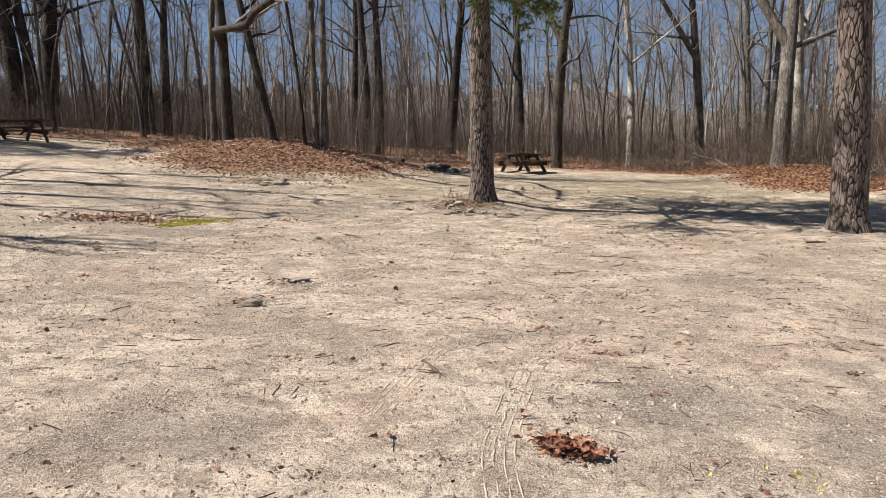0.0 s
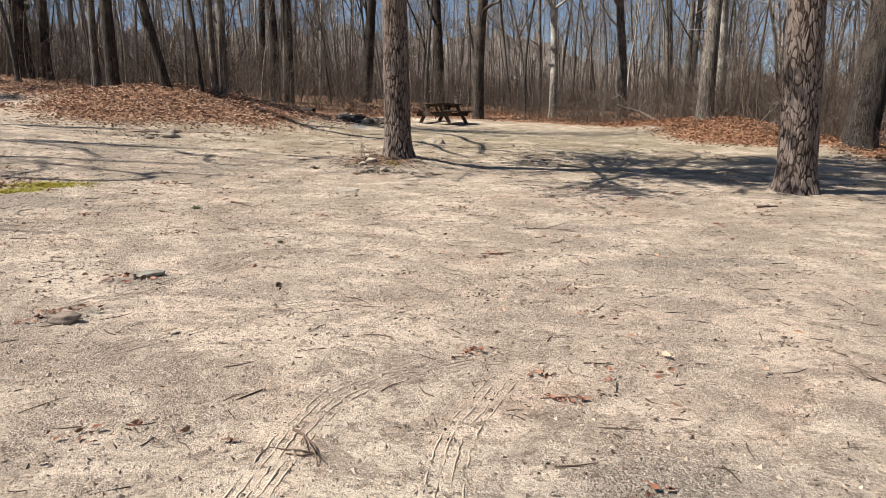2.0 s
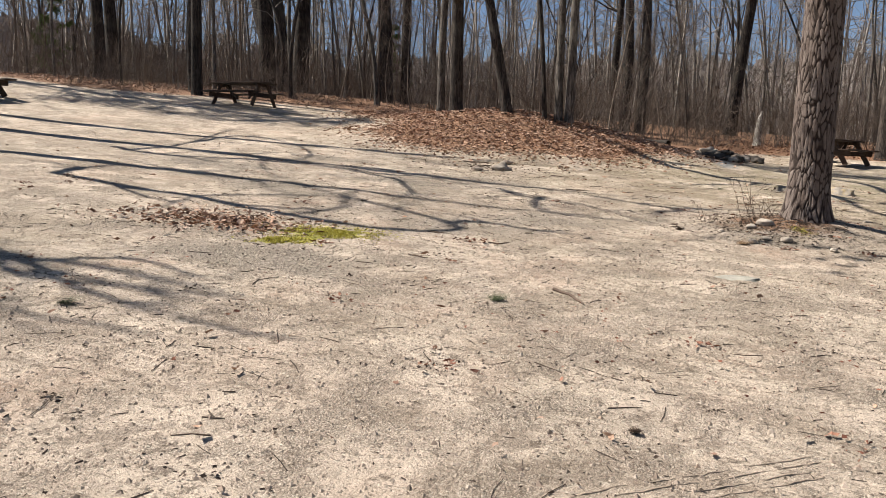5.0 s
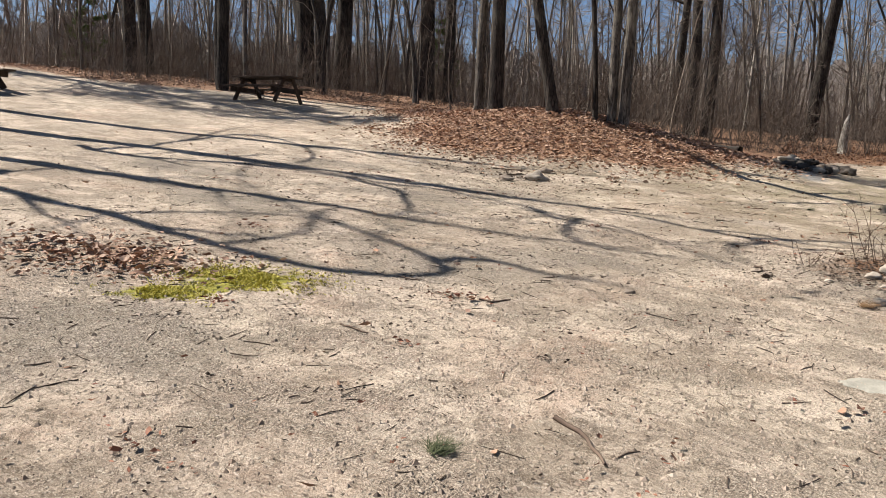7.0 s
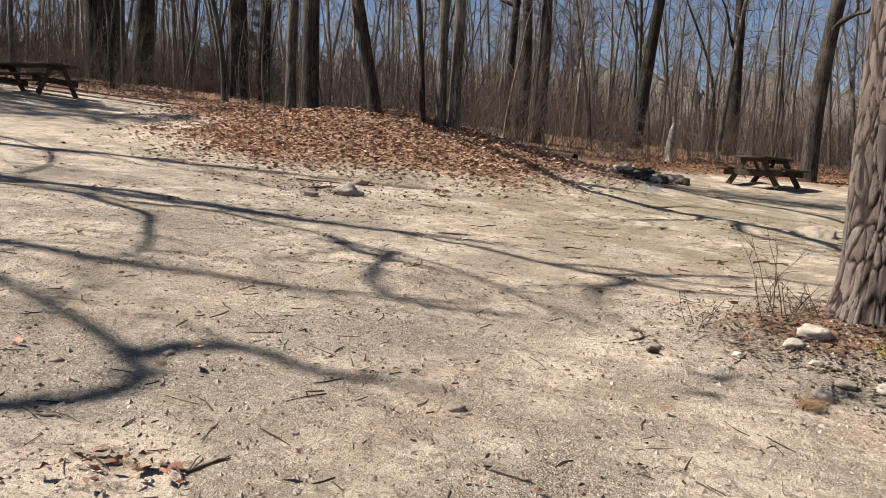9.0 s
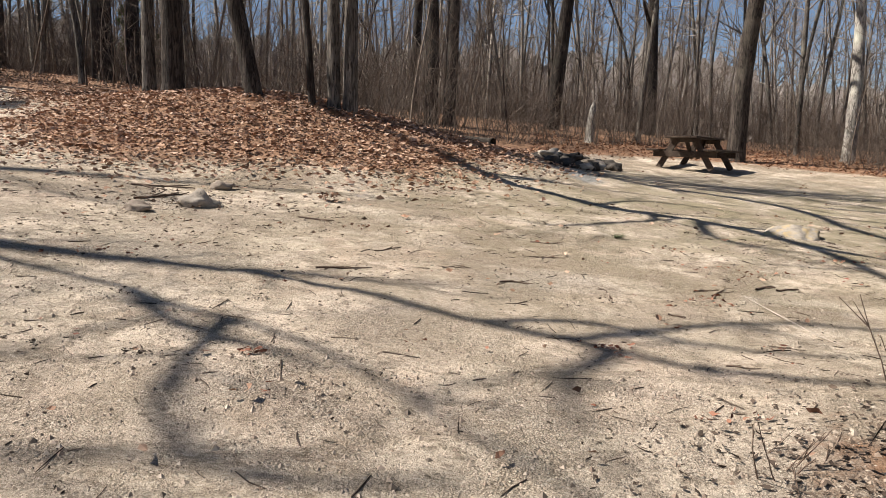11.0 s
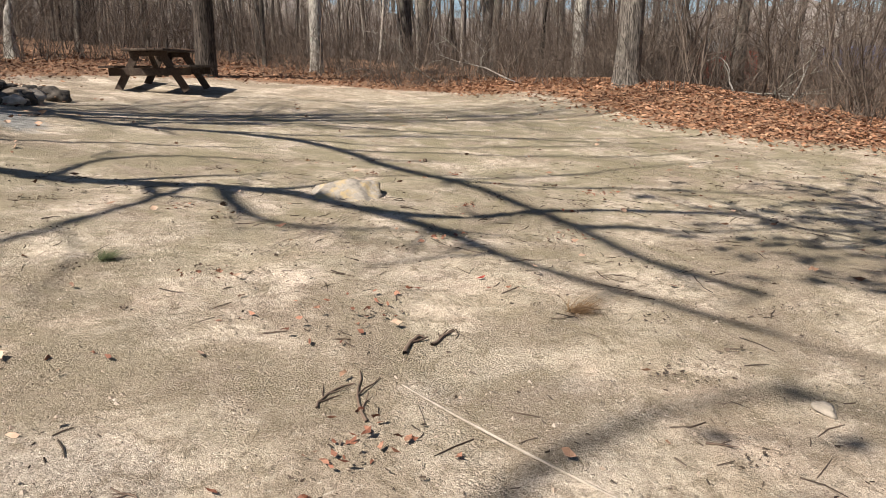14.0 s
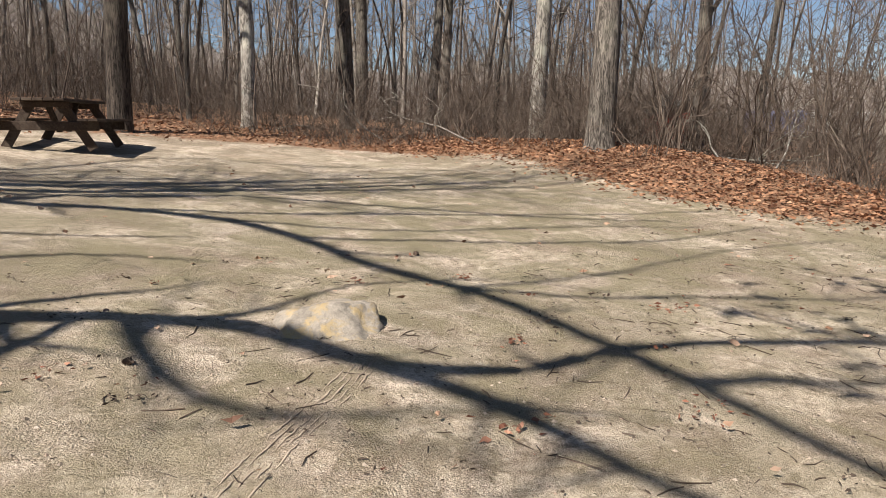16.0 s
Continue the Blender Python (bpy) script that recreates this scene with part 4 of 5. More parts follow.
def far_stems():
    """Thin trees past counting, deep in the woods."""
    rng = np.random.default_rng(15)
    base = []
    for k in range(8):
        b = Buffer()
        tall = rng.uniform(9, 15)
        line = wander(rng, (0, 0, -0.2), (rng.normal(0, 0.05), rng.normal(0, 0.05), 1), tall, 5, 0.05)
        b.tube(line, np.linspace(rng.uniform(0.06, 0.12), 0.02, 6), 3)
        for _ in range(22):
            g = rng.uniform(0.12, 0.98) * 5
            i = min(int(g), 4)
            at = line[i] + (line[i + 1] - line[i]) * (g - i)
            b.tube(wander(rng, at, side_way(rng, line[i + 1] - line[i], rng.uniform(0.6, 1.3)), tall * rng.uniform(0.08, 0.24), 2, 0.3, 0.08), (0.03, 0.018, 0.008), 3)
        base.append((np.concatenate(b.verts), np.concatenate(b.faces)))
    out = Buffer()
    made = 0
    while made < 900:
        a, d = radians(rng.uniform(-10, 172)), 34 + 62 * rng.uniform(0, 1)
        x, y = d * math.cos(a), 4 + d * math.sin(a)
        if a < radians(45) and rng.uniform() > 0.3 or clear_of(x, y) > -6:
            continue
        verts, faces = base[rng.integers(0, 8)]
        t, s = rng.uniform(0, 2 * math.pi), rng.uniform(0.7, 1.15)
        v = np.stack([verts[:, 0] * math.cos(t) - verts[:, 1] * math.sin(t) + x, verts[:, 0] * math.sin(t) + verts[:, 1] * math.cos(t) + y, verts[:, 2] * s + lie(x, y)], -1)
        out.put(v, faces)
        made += 1
    tagged(new("far_trees", out.mesh("far_trees", TWIG)), "countless thin grey bare trees deep in the woods", "trees", kind="stuff")


far_stems()

# ---- picnic tables ----
def picnic_table(x, y, turn, label):
    top = Empty("picnic_table", x, y, lie(x, y), turn)
    for i in range(5):
        part("tabletop_plank", plank((2.2, 0.142, 0.042), (0, -0.3 + i * 0.15, 0.745)), PLANK, top)
    for s in (-1, 1):
        for k in (0, 1):
            part("bench_plank", plank((2.2, 0.142, 0.042), (0, s * (0.60 + 0.15 * k), 0.445)), PLANK, top)
    for e in (-0.78, 0.78):
        part("bench_beam", plank((0.042, 1.5, 0.14), (e, 0, 0.352)), PLANK, top)
        part("top_beam", plank((0.042, 0.7, 0.09), (e, 0, 0.676)), PLANK, top)
        for s in (-1, 1):
            part("leg", plank((0.042, 0.14, 0.86), (e + 0.043, s * 0.42, 0.36), (s * 31, 0, 0)), PLANK, top)
        part("brace", plank((0.042, 0.09, 0.72), (e * 0.62, 0, 0.5), (0, 48 if e > 0 else -48, 0)), PLANK, top)
    return tagged(top, label, "table", "picnic tables of the campsite")


picnic_table(2.12, 25.95, 62, "weathered brown plank picnic table on bare ground near a tree")
picnic_table(-16.1, 20.1, 2, "weathered reddish-brown picnic table beside the leaf litter")
picnic_table(-19.6, 13.0, -10, "dark weathered picnic table in tree shade")
picnic_table(-29.5, 26.6, 40, "dark picnic table half hidden behind tree trunks")


# ---- stones ----
def stone(x, y, size, seed, material=STONE, label="pale rounded field stone half sunk in sandy ground", sink=0.35, name="stone", flat=0.7, turn=0.0, rough=0.42):
    bm = rock(size, seed, flat, rough, 3)
    me = bpy.data.meshes.new(name)
    for f in bm.faces:
        f.smooth = True
    bm.to_mesh(me)
    bm.free()
    me.materials.append(material)
    ob = new(name, me)
    ob.matrix_basis = pose(x, y, lie(x, y) + size[2] * flat * (1 - 2 * sink), 0, 0, turn)
    return tagged(ob, label, "stone")


stone(-4.62, 13.9, (0.19, 0.14, 0.15), 1)
stone(-4.95, 13.4, (0.12, 0.09, 0.09), 2, STONE_BROWN, "brown stone half sunk below the mound")
stone(-4.85, 14.9, (0.12, 0.1, 0.09), 3, STONE_BROWN, "pinkish brown stone half sunk below the mound")
for i, (x, y, r) in enumerate(((0.26, 9.6, 0.095), (0.12, 9.42, 0.065), (0.15, 8.78, 0.06), (0.29, 8.95, 0.05), (0.5, 8.95, 0.07), (0.95, 8.75, 0.05), (-0.2, 9.2, 0.035), (0.2, 9.2, 0.035))):
    stone(x, y, (r, r * 0.75, r * 0.7), 10 + i, label="pale loose stone at the foot of the pine", sink=0.2, turn=i * 50)
stone(-0.94, 0.72, (0.075, 0.055, 0.055), 30, STONE_BROWN, "grey-brown stone lying in a rut", 0.25)
stone(-1.48, 7.83, (0.045, 0.035, 0.035), 31, STONE_BROWN, "small brown stone sunk in gravel", 0.42)
stone(-2.9, 7.8, (0.03, 0.024, 0.024), 32, STONE_BROWN, "small brown stone sunk in gravel", 0.42)
stone(-3.27, 7.5, (0.035, 0.03, 0.03), 33, STONE_BROWN, "small brown stone sunk in gravel", 0.42)
stone(-0.66, 9.2, (0.04, 0.03, 0.03), 34, STONE_BROWN, "small dark stone on gravel", 0.25)


def boulder(x, y):
    """A broken, half-buried block with a ridge and a chipped end."""
    bm = bmesh.new()
    bmesh.ops.create_icosphere(bm, subdivisions=5, radius=1)
    cuts = ((-0.55, -0.5, 0.66, 0.62), (0.1, -0.75, 0.65, 0.66), (0.15, 0.45, 0.88, 0.68), (0.9, -0.2, 0.35, 0.72), (0.75, -0.66, 0.1, 0.66), (-0.8, 0.5, 0.3, 0.75), (0.4, 0.1, 0.9, 0.7))
    for v in bm.verts:
        for a, b, c, d in cuts:
            across = Vector((a, b, c)).normalized()
            over = v.co.dot(across) - d
            if over > 0:
                v.co -= across * over * 0.92
        p = v.co.copy()
        k = 1 + 0.10 * noise.noise(p * 2.1) + 0.06 * noise.noise(p * 5.5) + 0.035 * noise.noise(p * 14)
        v.co = Vector((p.x * 0.44, p.y * 0.36, p.z * 0.21)) * k
    for f in bm.faces:
        f.smooth = True
    me = bpy.data.meshes.new("boulder")
    bm.to_mesh(me)
    bm.free()
    me.materials.append(STONE_LICHEN)
    ob = new("boulder", me)
    ob.matrix_basis = pose(x, y, lie(x, y) - 0.035, 0, 0, 20)
    tagged(ob, "low half-buried boulder with yellow lichen", "stone")


boulder(1.5, 16.0)


def fire_ring(x, y):
    rng = np.random.default_rng(4)
    for i in range(24):
        a = i / 24 * 2 * math.pi
        r = rng.uniform(0.09, 0.18)
        sx, sy = x + math.cos(a) * 0.6 * rng.uniform(0.75, 1.15), y + math.sin(a) * 0.75 * rng.uniform(0.75, 1.15)
        ob = stone(sx, sy, (r, r * 0.8, r * 0.8), 60 + i, STONE if i % 5 == 0 else STONE_DARK, "sooty field stone of a campfire ring", 0.2, "fire_ring_stone", 0.8, i * 37)
        tagged(ob, group="stones of the campfire ring")
    for i in range(4):
        r = rng.uniform(0.14, 0.2)
        stone(x + rng.uniform(0.6, 1.1), y + rng.uniform(0.5, 1.4), (r, r * 0.8, r), 90 + i, STONE_DARK, "dark stone beside the campfire ring", 0.25, turn=i * 71)
    b = Buffer()
    b.tube(wander(rng, (x - 1.6, y + 1.3, lie(x - 1.6, y + 1.3) + 0.12), (-1, 0.55, 0.0), 3.4, 7, 0.05), np.linspace(0.13, 0.07, 8), 9, 0.12, 3)
    tagged(new("fallen_log", b.mesh("fallen_log", BARK_DARK)), "dark fallen log lying in dry leaves", "log")


fire_ring(-1.0, 22.0)


def stump(x, y):
    b = Buffer()
    b.tube([(0, 0, -0.1), (0.01, 0, 0.1), (0.02, 0.02, 0.6), (0.06, 0.03, 1.05), (0.1, 0.04, 1.3)], (0.2, 0.15, 0.12, 0.09, 0.015), 9, 0.15, 6)
    ob = new("stump", b.mesh("stump", BARK_PALE))
    ob.matrix_basis = pose(x, y, lie(x, y))
    tagged(ob, "pale broken tree stump at the wood's edge", "stump")


stump(-0.25, 30.6)


# ---- leaves, pebbles, sticks ----
def leaf_verts(rng, at, size, turn, tilt):
    """A curled lobed leaf of four triangles."""
    n = len(at)
    shape = np.array([(-1, 0, 0), (-0.25, 0.46, 0.1), (0.25, 0.3, 0.05), (1, 0.05, 0.18), (0.3, -0.42, 0.12), (-0.3, -0.32, 0.05)]) * 0.5
    shape = shape[None] * size[:, None, None]
    shape[:, :, 2] *= rng.uniform(-1.5, 3.0, (n, 1))
    shape = shape + rng.normal(0, 0.06, shape.shape) * size[:, None, None]
    c, s = np.cos(tilt)[:, None], np.sin(tilt)[:, None]
    y, z = shape[..., 1] * c - shape[..., 2] * s, shape[..., 1] * s + shape[..., 2] * c
    ct, st = np.cos(turn)[:, None], np.sin(turn)[:, None]
    x = shape[..., 0]
    out = np.stack([x * ct - y * st, x * st + y * ct, z], -1) + at[:, None]
    tris = np.array([(0, 5, 1), (5, 2, 1), (5, 4, 2), (4, 3, 2)])
    return out, (np.arange(n)[:, None, None] * 6 + tris[None]).reshape(-1, 3)


def leaves(name, xy, label, material=LITTER, seed=1, sizes=(0.045, 0.105), lift=0.05, flat=0.75, category="leaves"):
    rng = np.random.default_rng(seed)
    n = len(xy)
    at = np.column_stack([xy, surface(xy[:, 0], xy[:, 1]) + rng.uniform(0.004, lift, n)])
    v, f = leaf_verts(rng, at, rng.uniform(*sizes, n), rng.uniform(0, 6.3, n), rng.normal(0, flat, n))
    b = Buffer()
    b.put(v, f)
    return tagged(new(name, b.mesh(name, material, False)), label, category, kind="stuff")


def litter_spots():
    rng = np.random.default_rng(21)
    def zone(x0, x1, y0, y1, count, depth, keep=1.0):
        xy = np.column_stack([rng.uniform(x0, x1, count), rng.uniform(y0, y1, count)])
        d = clear_of(xy[:, 0], xy[:, 1]) + rng.normal(0, np.where(xy[:, 0] < 0, 0.75, 0.45))
        return xy[(d < 0) & (d > -depth) & (rng.uniform(0, 1, count) < keep)]
    mound = np.concatenate([zone(-13, 0.5, 14, 25, 52000, 8), zone(-11, -1, 13.4, 19, 2600, 8) + (0.1, -0.7)])
    right = zone(8.5, 15, 9, 27, 42000, 3.6)
    back = zone(-2, 14, 23, 33, 16000, 5)
    left = zone(-34, -9, 18, 33, 22000, 6)
    return np.concatenate([mound, left]), np.concatenate([right, back])


mound_leaves, bank_leaves = litter_spots()
leaves("leaf_litter", mound_leaves, "thick brown dry oak leaf litter on mound and woodland edge", seed=22, sizes=(0.05, 0.12), lift=0.08)
leaves("leaf_litter", bank_leaves, "thick rusty dry oak leaf litter banked before the brush", LITTER_RUST, seed=23, sizes=(0.05, 0.115), lift=0.08)


def sparse(count, seed):
    rng = np.random.default_rng(seed)
    xy = np.column_stack([rng.uniform(-12, 11, count), rng.uniform(-3.5, 24, count)])
    return xy[clear_of(xy[:, 0], xy[:, 1]) > 0]


leaves("fallen_leaves", sparse(1300, 31), "scattered curled brown leaves on bare gravel", seed=32, sizes=(0.03, 0.08))


def heap(x, y, sx, sy, count, seed, turn=0.0):
    rng = np.random.default_rng(seed)
    p = rng.normal(0, 1, (count, 2)) * (sx, sy)
    c, s = math.cos(radians(turn)), math.sin(radians(turn))
    return np.column_stack([x + p[:, 0] * c - p[:, 1] * s, y + p[:, 0] * s + p[:, 1] * c])


leaves("leaf_pile", heap(1.32, -1.87, 0.075, 0.04, 300, 41, -25), "small heap of reddish brown curled oak leaves on gravel", LEAF_RED, seed=42, lift=0.06, flat=1.1, sizes=(0.025, 0.06))
leaves("leaf_pile", heap(-4.85, 5.95, 0.5, 0.3, 650, 43, 25), "flat drift of pale brown dry leaves beside moss", seed=44, sizes=(0.04, 0.1))
leaves("leaf_pile", heap(-1.03, 0.85, 0.12, 0.05, 34, 45, 30), "few reddish brown leaves caught by a stone", LEAF_RED, seed=46, sizes=(0.03, 0.07))
leaves("leaf_pile", heap(-1.0, 1.72, 0.14, 0.05, 26, 47), "few reddish brown leaves in a rut", LEAF_RED, seed=48, sizes=(0.03, 0.07))


def pebbles():
    rng = np.random.default_rng(51)
    n = 105000
    xy = np.column_stack([rng.normal(0, 3.2, n) - 0.6, rng.uniform(-4, 16, n)])
    xy = xy[(clear_of(xy[:, 0], xy[:, 1]) > 0) & ((xy[:, 1] + 0.5 * xy[:, 0] < 10.5) | (rng.uniform(0, 1, n) < 0.3))]
    n = len(xy)
    r = (0.0035 + 0.012 * rng.uniform(0, 1, n) ** 7 + 0.005 * rng.uniform(0, 1, n)) * np.where(xy[:, 1] > 11, 0.75, 1.0)
    octa = np.array([(1, 0, 0), (0, 1, 0), (-1, 0, 0), (0, -1, 0), (0, 0, 0.8)], float)
    shape = octa[None] * r[:, None, None] * rng.uniform(0.6, 1.3, (n, 5, 1))
    t = rng.uniform(0, 6.3, n)[:, None]
    v = np.stack([shape[..., 0] * np.cos(t) - shape[..., 1] * np.sin(t), shape[..., 0] * np.sin(t) + shape[..., 1] * np.cos(t), shape[..., 2]], -1)
    v += np.column_stack([xy, surface(xy[:, 0], xy[:, 1]) - 0.001])[:, None]
    tris = np.array([(0, 1, 4), (1, 2, 4), (2, 3, 4), (3, 0, 4)])
    b = Buffer()
    b.put(v, (np.arange(n)[:, None, None] * 5 + tris[None]).reshape(-1, 3))
    tagged(new("pebbles", b.mesh("pebbles", PEBBLE, False)), "loose small gravel pebbles strewn over the ground", "gravel", kind="stuff")


pebbles()


def litter_twigs():
    rng = np.random.default_rng(61)
    b = Buffer()
    for x, y in np.column_stack([rng.uniform(-7, 7, 15000), rng.uniform(-3.6, 17, 15000)]):
        if clear_of(x, y) < 0:
            continue
        if noise.noise(Vector((x * 0.9, y * 0.9, 4.0))) + 0.25 < rng.uniform(-0.2, 0.6):
            continue
        a = rng.uniform(0, 6.3)
        size = 0.014 + 0.19 * rng.uniform() ** 4
        p = wander(rng, (x, y, 0), (math.cos(a), math.sin(a), 0), size, 2, 0.2)
        p[:, 2] = surface(p[:, 0], p[:, 1]) + 0.003
        r = rng.uniform(0.0015, 0.0042)
        b.tube(p, (r, r, r * 0.6), 3)
    tagged(new("twig_litter", b.mesh("twig_litter", DEBRIS)), "small dark twigs and bark bits on gravel", "twigs", kind="stuff")


litter_twigs()


def stick(x, y, length, radius, turn, seed, forks=2, label="dead brown stick lying on the gravel"):
    rng = np.random.default_rng(seed)
    a = radians(turn)
    line = wander(rng, (x, y, 0), (math.cos(a), math.sin(a), 0), length, 6, 0.3)
    line[:, 2] = surface(line[:, 0], line[:, 1]) + radius * 0.8
    b = Buffer()
    b.tube(line, np.linspace(radius, radius * 0.5, 7), 6, 0.15, seed)
    for _ in range(forks):
        i = rng.integers(1, 5)
        w = side_way(rng, line[i + 1] - line[i], 0.6)
        fork = wander(rng, line[i], (w[0], w[1], 0.02), length * rng.uniform(0.25, 0.5), 3, 0.12)
        fork[:, 2] = np.maximum(fork[:, 2], surface(fork[:, 0], fork[:, 1]) + 0.003)
        b.tube(fork, np.linspace(radius * 0.6, radius * 0.3, 4), 5)
    tagged(new("stick", b.mesh("stick", STICK)), label, "stick")


for i, (x, y, n, r, t, f) in enumerate(((-1.16, 5.38, 0.42, 0.012, -5, 0), (0.55, -0.6, 0.42, 0.006, -25, 4), (-2.85, 12.2, 0.4, 0.008, 40, 3), (0.35, 13.0, 0.24, 0.012, 50, 2),
                                        (-0.05, 12.55, 0.4, 0.007, 60, 2), (5.45, 5.9, 0.3, 0.018, 10, 1), (-5.3, 13.9, 0.6, 0.014, 35, 3), (-3.6, 13.9, 0.4, 0.01, -10, 2),
                                        (-5.7, 14.5, 0.7, 0.014, 15, 4), (-0.8, 9.55, 0.35, 0.01, -30, 1), (1.6, 2.9, 0.5, 0.006, 10, 3), (2.2, 4.2, 0.6, 0.006, 0, 3))):
    stick(x, y, n, r, t, 300 + i, f)


# ---- low growth ----
def dry_shrub(x, y, tall, stems, seed, label, spread_by=0.22):
    rng = np.random.default_rng(seed)
    b = Buffer()
    for _ in range(stems):
        a = rng.uniform(0, 6.3)
        line = wander(rng, (rng.normal(0, 0.07), rng.normal(0, 0.07), -0.03), (math.cos(a) * spread_by, math.sin(a) * spread_by, 1), tall * rng.uniform(0.35, 1.0), 5, 0.1, 0.02)
        b.tube(line, np.linspace(rng.uniform(0.0022, 0.0045), 0.0015, 6), 4)
        for _ in range(3):
            i = rng.integers(1, 5)
            b.tube(wander(rng, line[i], side_way(rng, line[i + 1] - line[i], 0.5), tall * rng.uniform(0.08, 0.22), 2, 0.15), (0.003, 0.002, 0.0012), 3)
    ob = new("shrub", b.mesh("shrub", STICK))
    ob.matrix_basis = pose(x, y, lie(x, y))
    tagged(ob, label, "shrub")


dry_shrub(5.42, 2.6, 0.95, 130, 71, "dry brown twiggy shrub standing on bare gravel", 0.3)
dry_shrub(0.05, 9.95, 0.75, 7, 72, "few thin bare sprouts at the foot of the pine", 0.35)
dry_shrub(0.3, 10.0, 0.4, 9, 73, "low bare sprouts beside the pine's base", 0.7)
dry_shrub(-0.35, 9.8, 0.3, 8, 74, "low dry weed stems on an earth hump", 0.7)


def moss_bed(x, y, sx, sy, count, seed, label):
    rng = np.random.default_rng(seed)
    xy = heap(x, y, sx, sy, count, seed, 15)
    keep = [noise.noise(Vector((p[0] * 5, p[1] * 5, 3.0))) > -0.12 for p in xy]
    xy = xy[np.array(keep)]
    n = len(xy)
    base = np.column_stack([xy, surface(xy[:, 0], xy[:, 1]) - 0.003])
    a = rng.uniform(0, 6.3, n)
    side = np.column_stack([np.cos(a), np.sin(a), 0 * a]) * 0.008
    tip = base + np.column_stack([rng.normal(0, 0.014, n), rng.normal(0, 0.014, n), rng.uniform(0.006, 0.02, n)])
    b = Buffer()
    b.put(np.stack([base - side, base + side, tip], 1), np.arange(n * 3).reshape(-1, 3))
    tagged(new("moss", b.mesh("moss", MOSS, False)), label, "moss", kind="stuff")


moss_bed(-3.72, 6.24, 0.26, 0.18, 7000, 81, "bright yellow-green moss cushions on bare ground")
moss_bed(-3.86, 5.62, 0.15, 0.09, 2400, 85, "small yellow-green moss cushion beside dry leaves")
moss_bed(0.6, 9.4, 0.08, 0.07, 500, 82, "small green moss tuft beside the pine")

moss_bed(2.10, -2.04, 0.13, 0.08, 110, 83, "sparse yellow-green grass tuft on gravel")


def charred_wood(x, y):
    rng = np.random.default_rng(7)
    for i in range(5):
        a = rng.uniform(0, 6.3)
        b = Buffer()
        b.tube(wander(rng, (-0.3 * math.cos(a), -0.3 * math.sin(a), 0.12), (math.cos(a), math.sin(a), 0.12), rng.uniform(0.5, 0.75), 4, 0.06), (0.045, 0.055, 0.05, 0.05, 0.03), 8, 0.15, i)
        ob = new("charred_log", b.mesh("charred_log", CHAR))
        ob.matrix_basis = pose(x + rng.normal(0, 0.12), y + rng.normal(0, 0.15), lie(x, y))
        tagged(ob, "black charred log in the campfire ring", "log", "charred logs of the campfire")


CHAR = stone_material("charcoal", (0.008, 0.008, 0.008), (0.04, 0.038, 0.036))
charred_wood(-1.0, 22.0)


def pine_tuft(x, y, seed, material, label, size=0.12, turn=0.0):
    """A fallen spray of pine needles."""
    rng = np.random.default_rng(seed)
    n = 160
    a = radians(turn) + rng.normal(0, 0.8, n)
    ways = np.column_stack([np.cos(a), np.sin(a), rng.uniform(0.02, 0.45, n)])
    base = np.array([x, y, lie(x, y) + 0.008]) + rng.normal(0, 0.02, (n, 3)) * (1, 1, 0.2)
    tip = base + ways * rng.uniform(0.6, 1.2, (n, 1)) * size
    side = np.column_stack([-np.sin(a), np.cos(a), 0 * a]) * 0.0018
    b = Buffer()
    b.put(np.stack([base - side, base + side, tip], 1), np.arange(n * 3).reshape(-1, 3))
    tagged(new("pine_spray", b.mesh("pine_spray", material, False)), label, "pine needles")


pine_tuft(-0.57, 14.68, 91, NEEDLE_DULL, "fallen spray of green pine needles on sandy ground", 0.13, 20)
pine_tuft(-1.42, 4.82, 95, NEEDLE_DULL, "fallen spray of dull green pine needles on gravel", 0.1, 80)
pine_tuft(-3.6, 3.12, 94, NEEDLE_DULL, "fallen spray of green pine needles on gravel", 0.12, 10)
pine_tuft(1.38, 13.1, 92, STRAW, "fallen tuft of tan dead pine needles", 0.17, -20)
pine_tuft(0.05, 8.6, 93, STRAW, "tan dead pine needles on gravel", 0.12, 40)


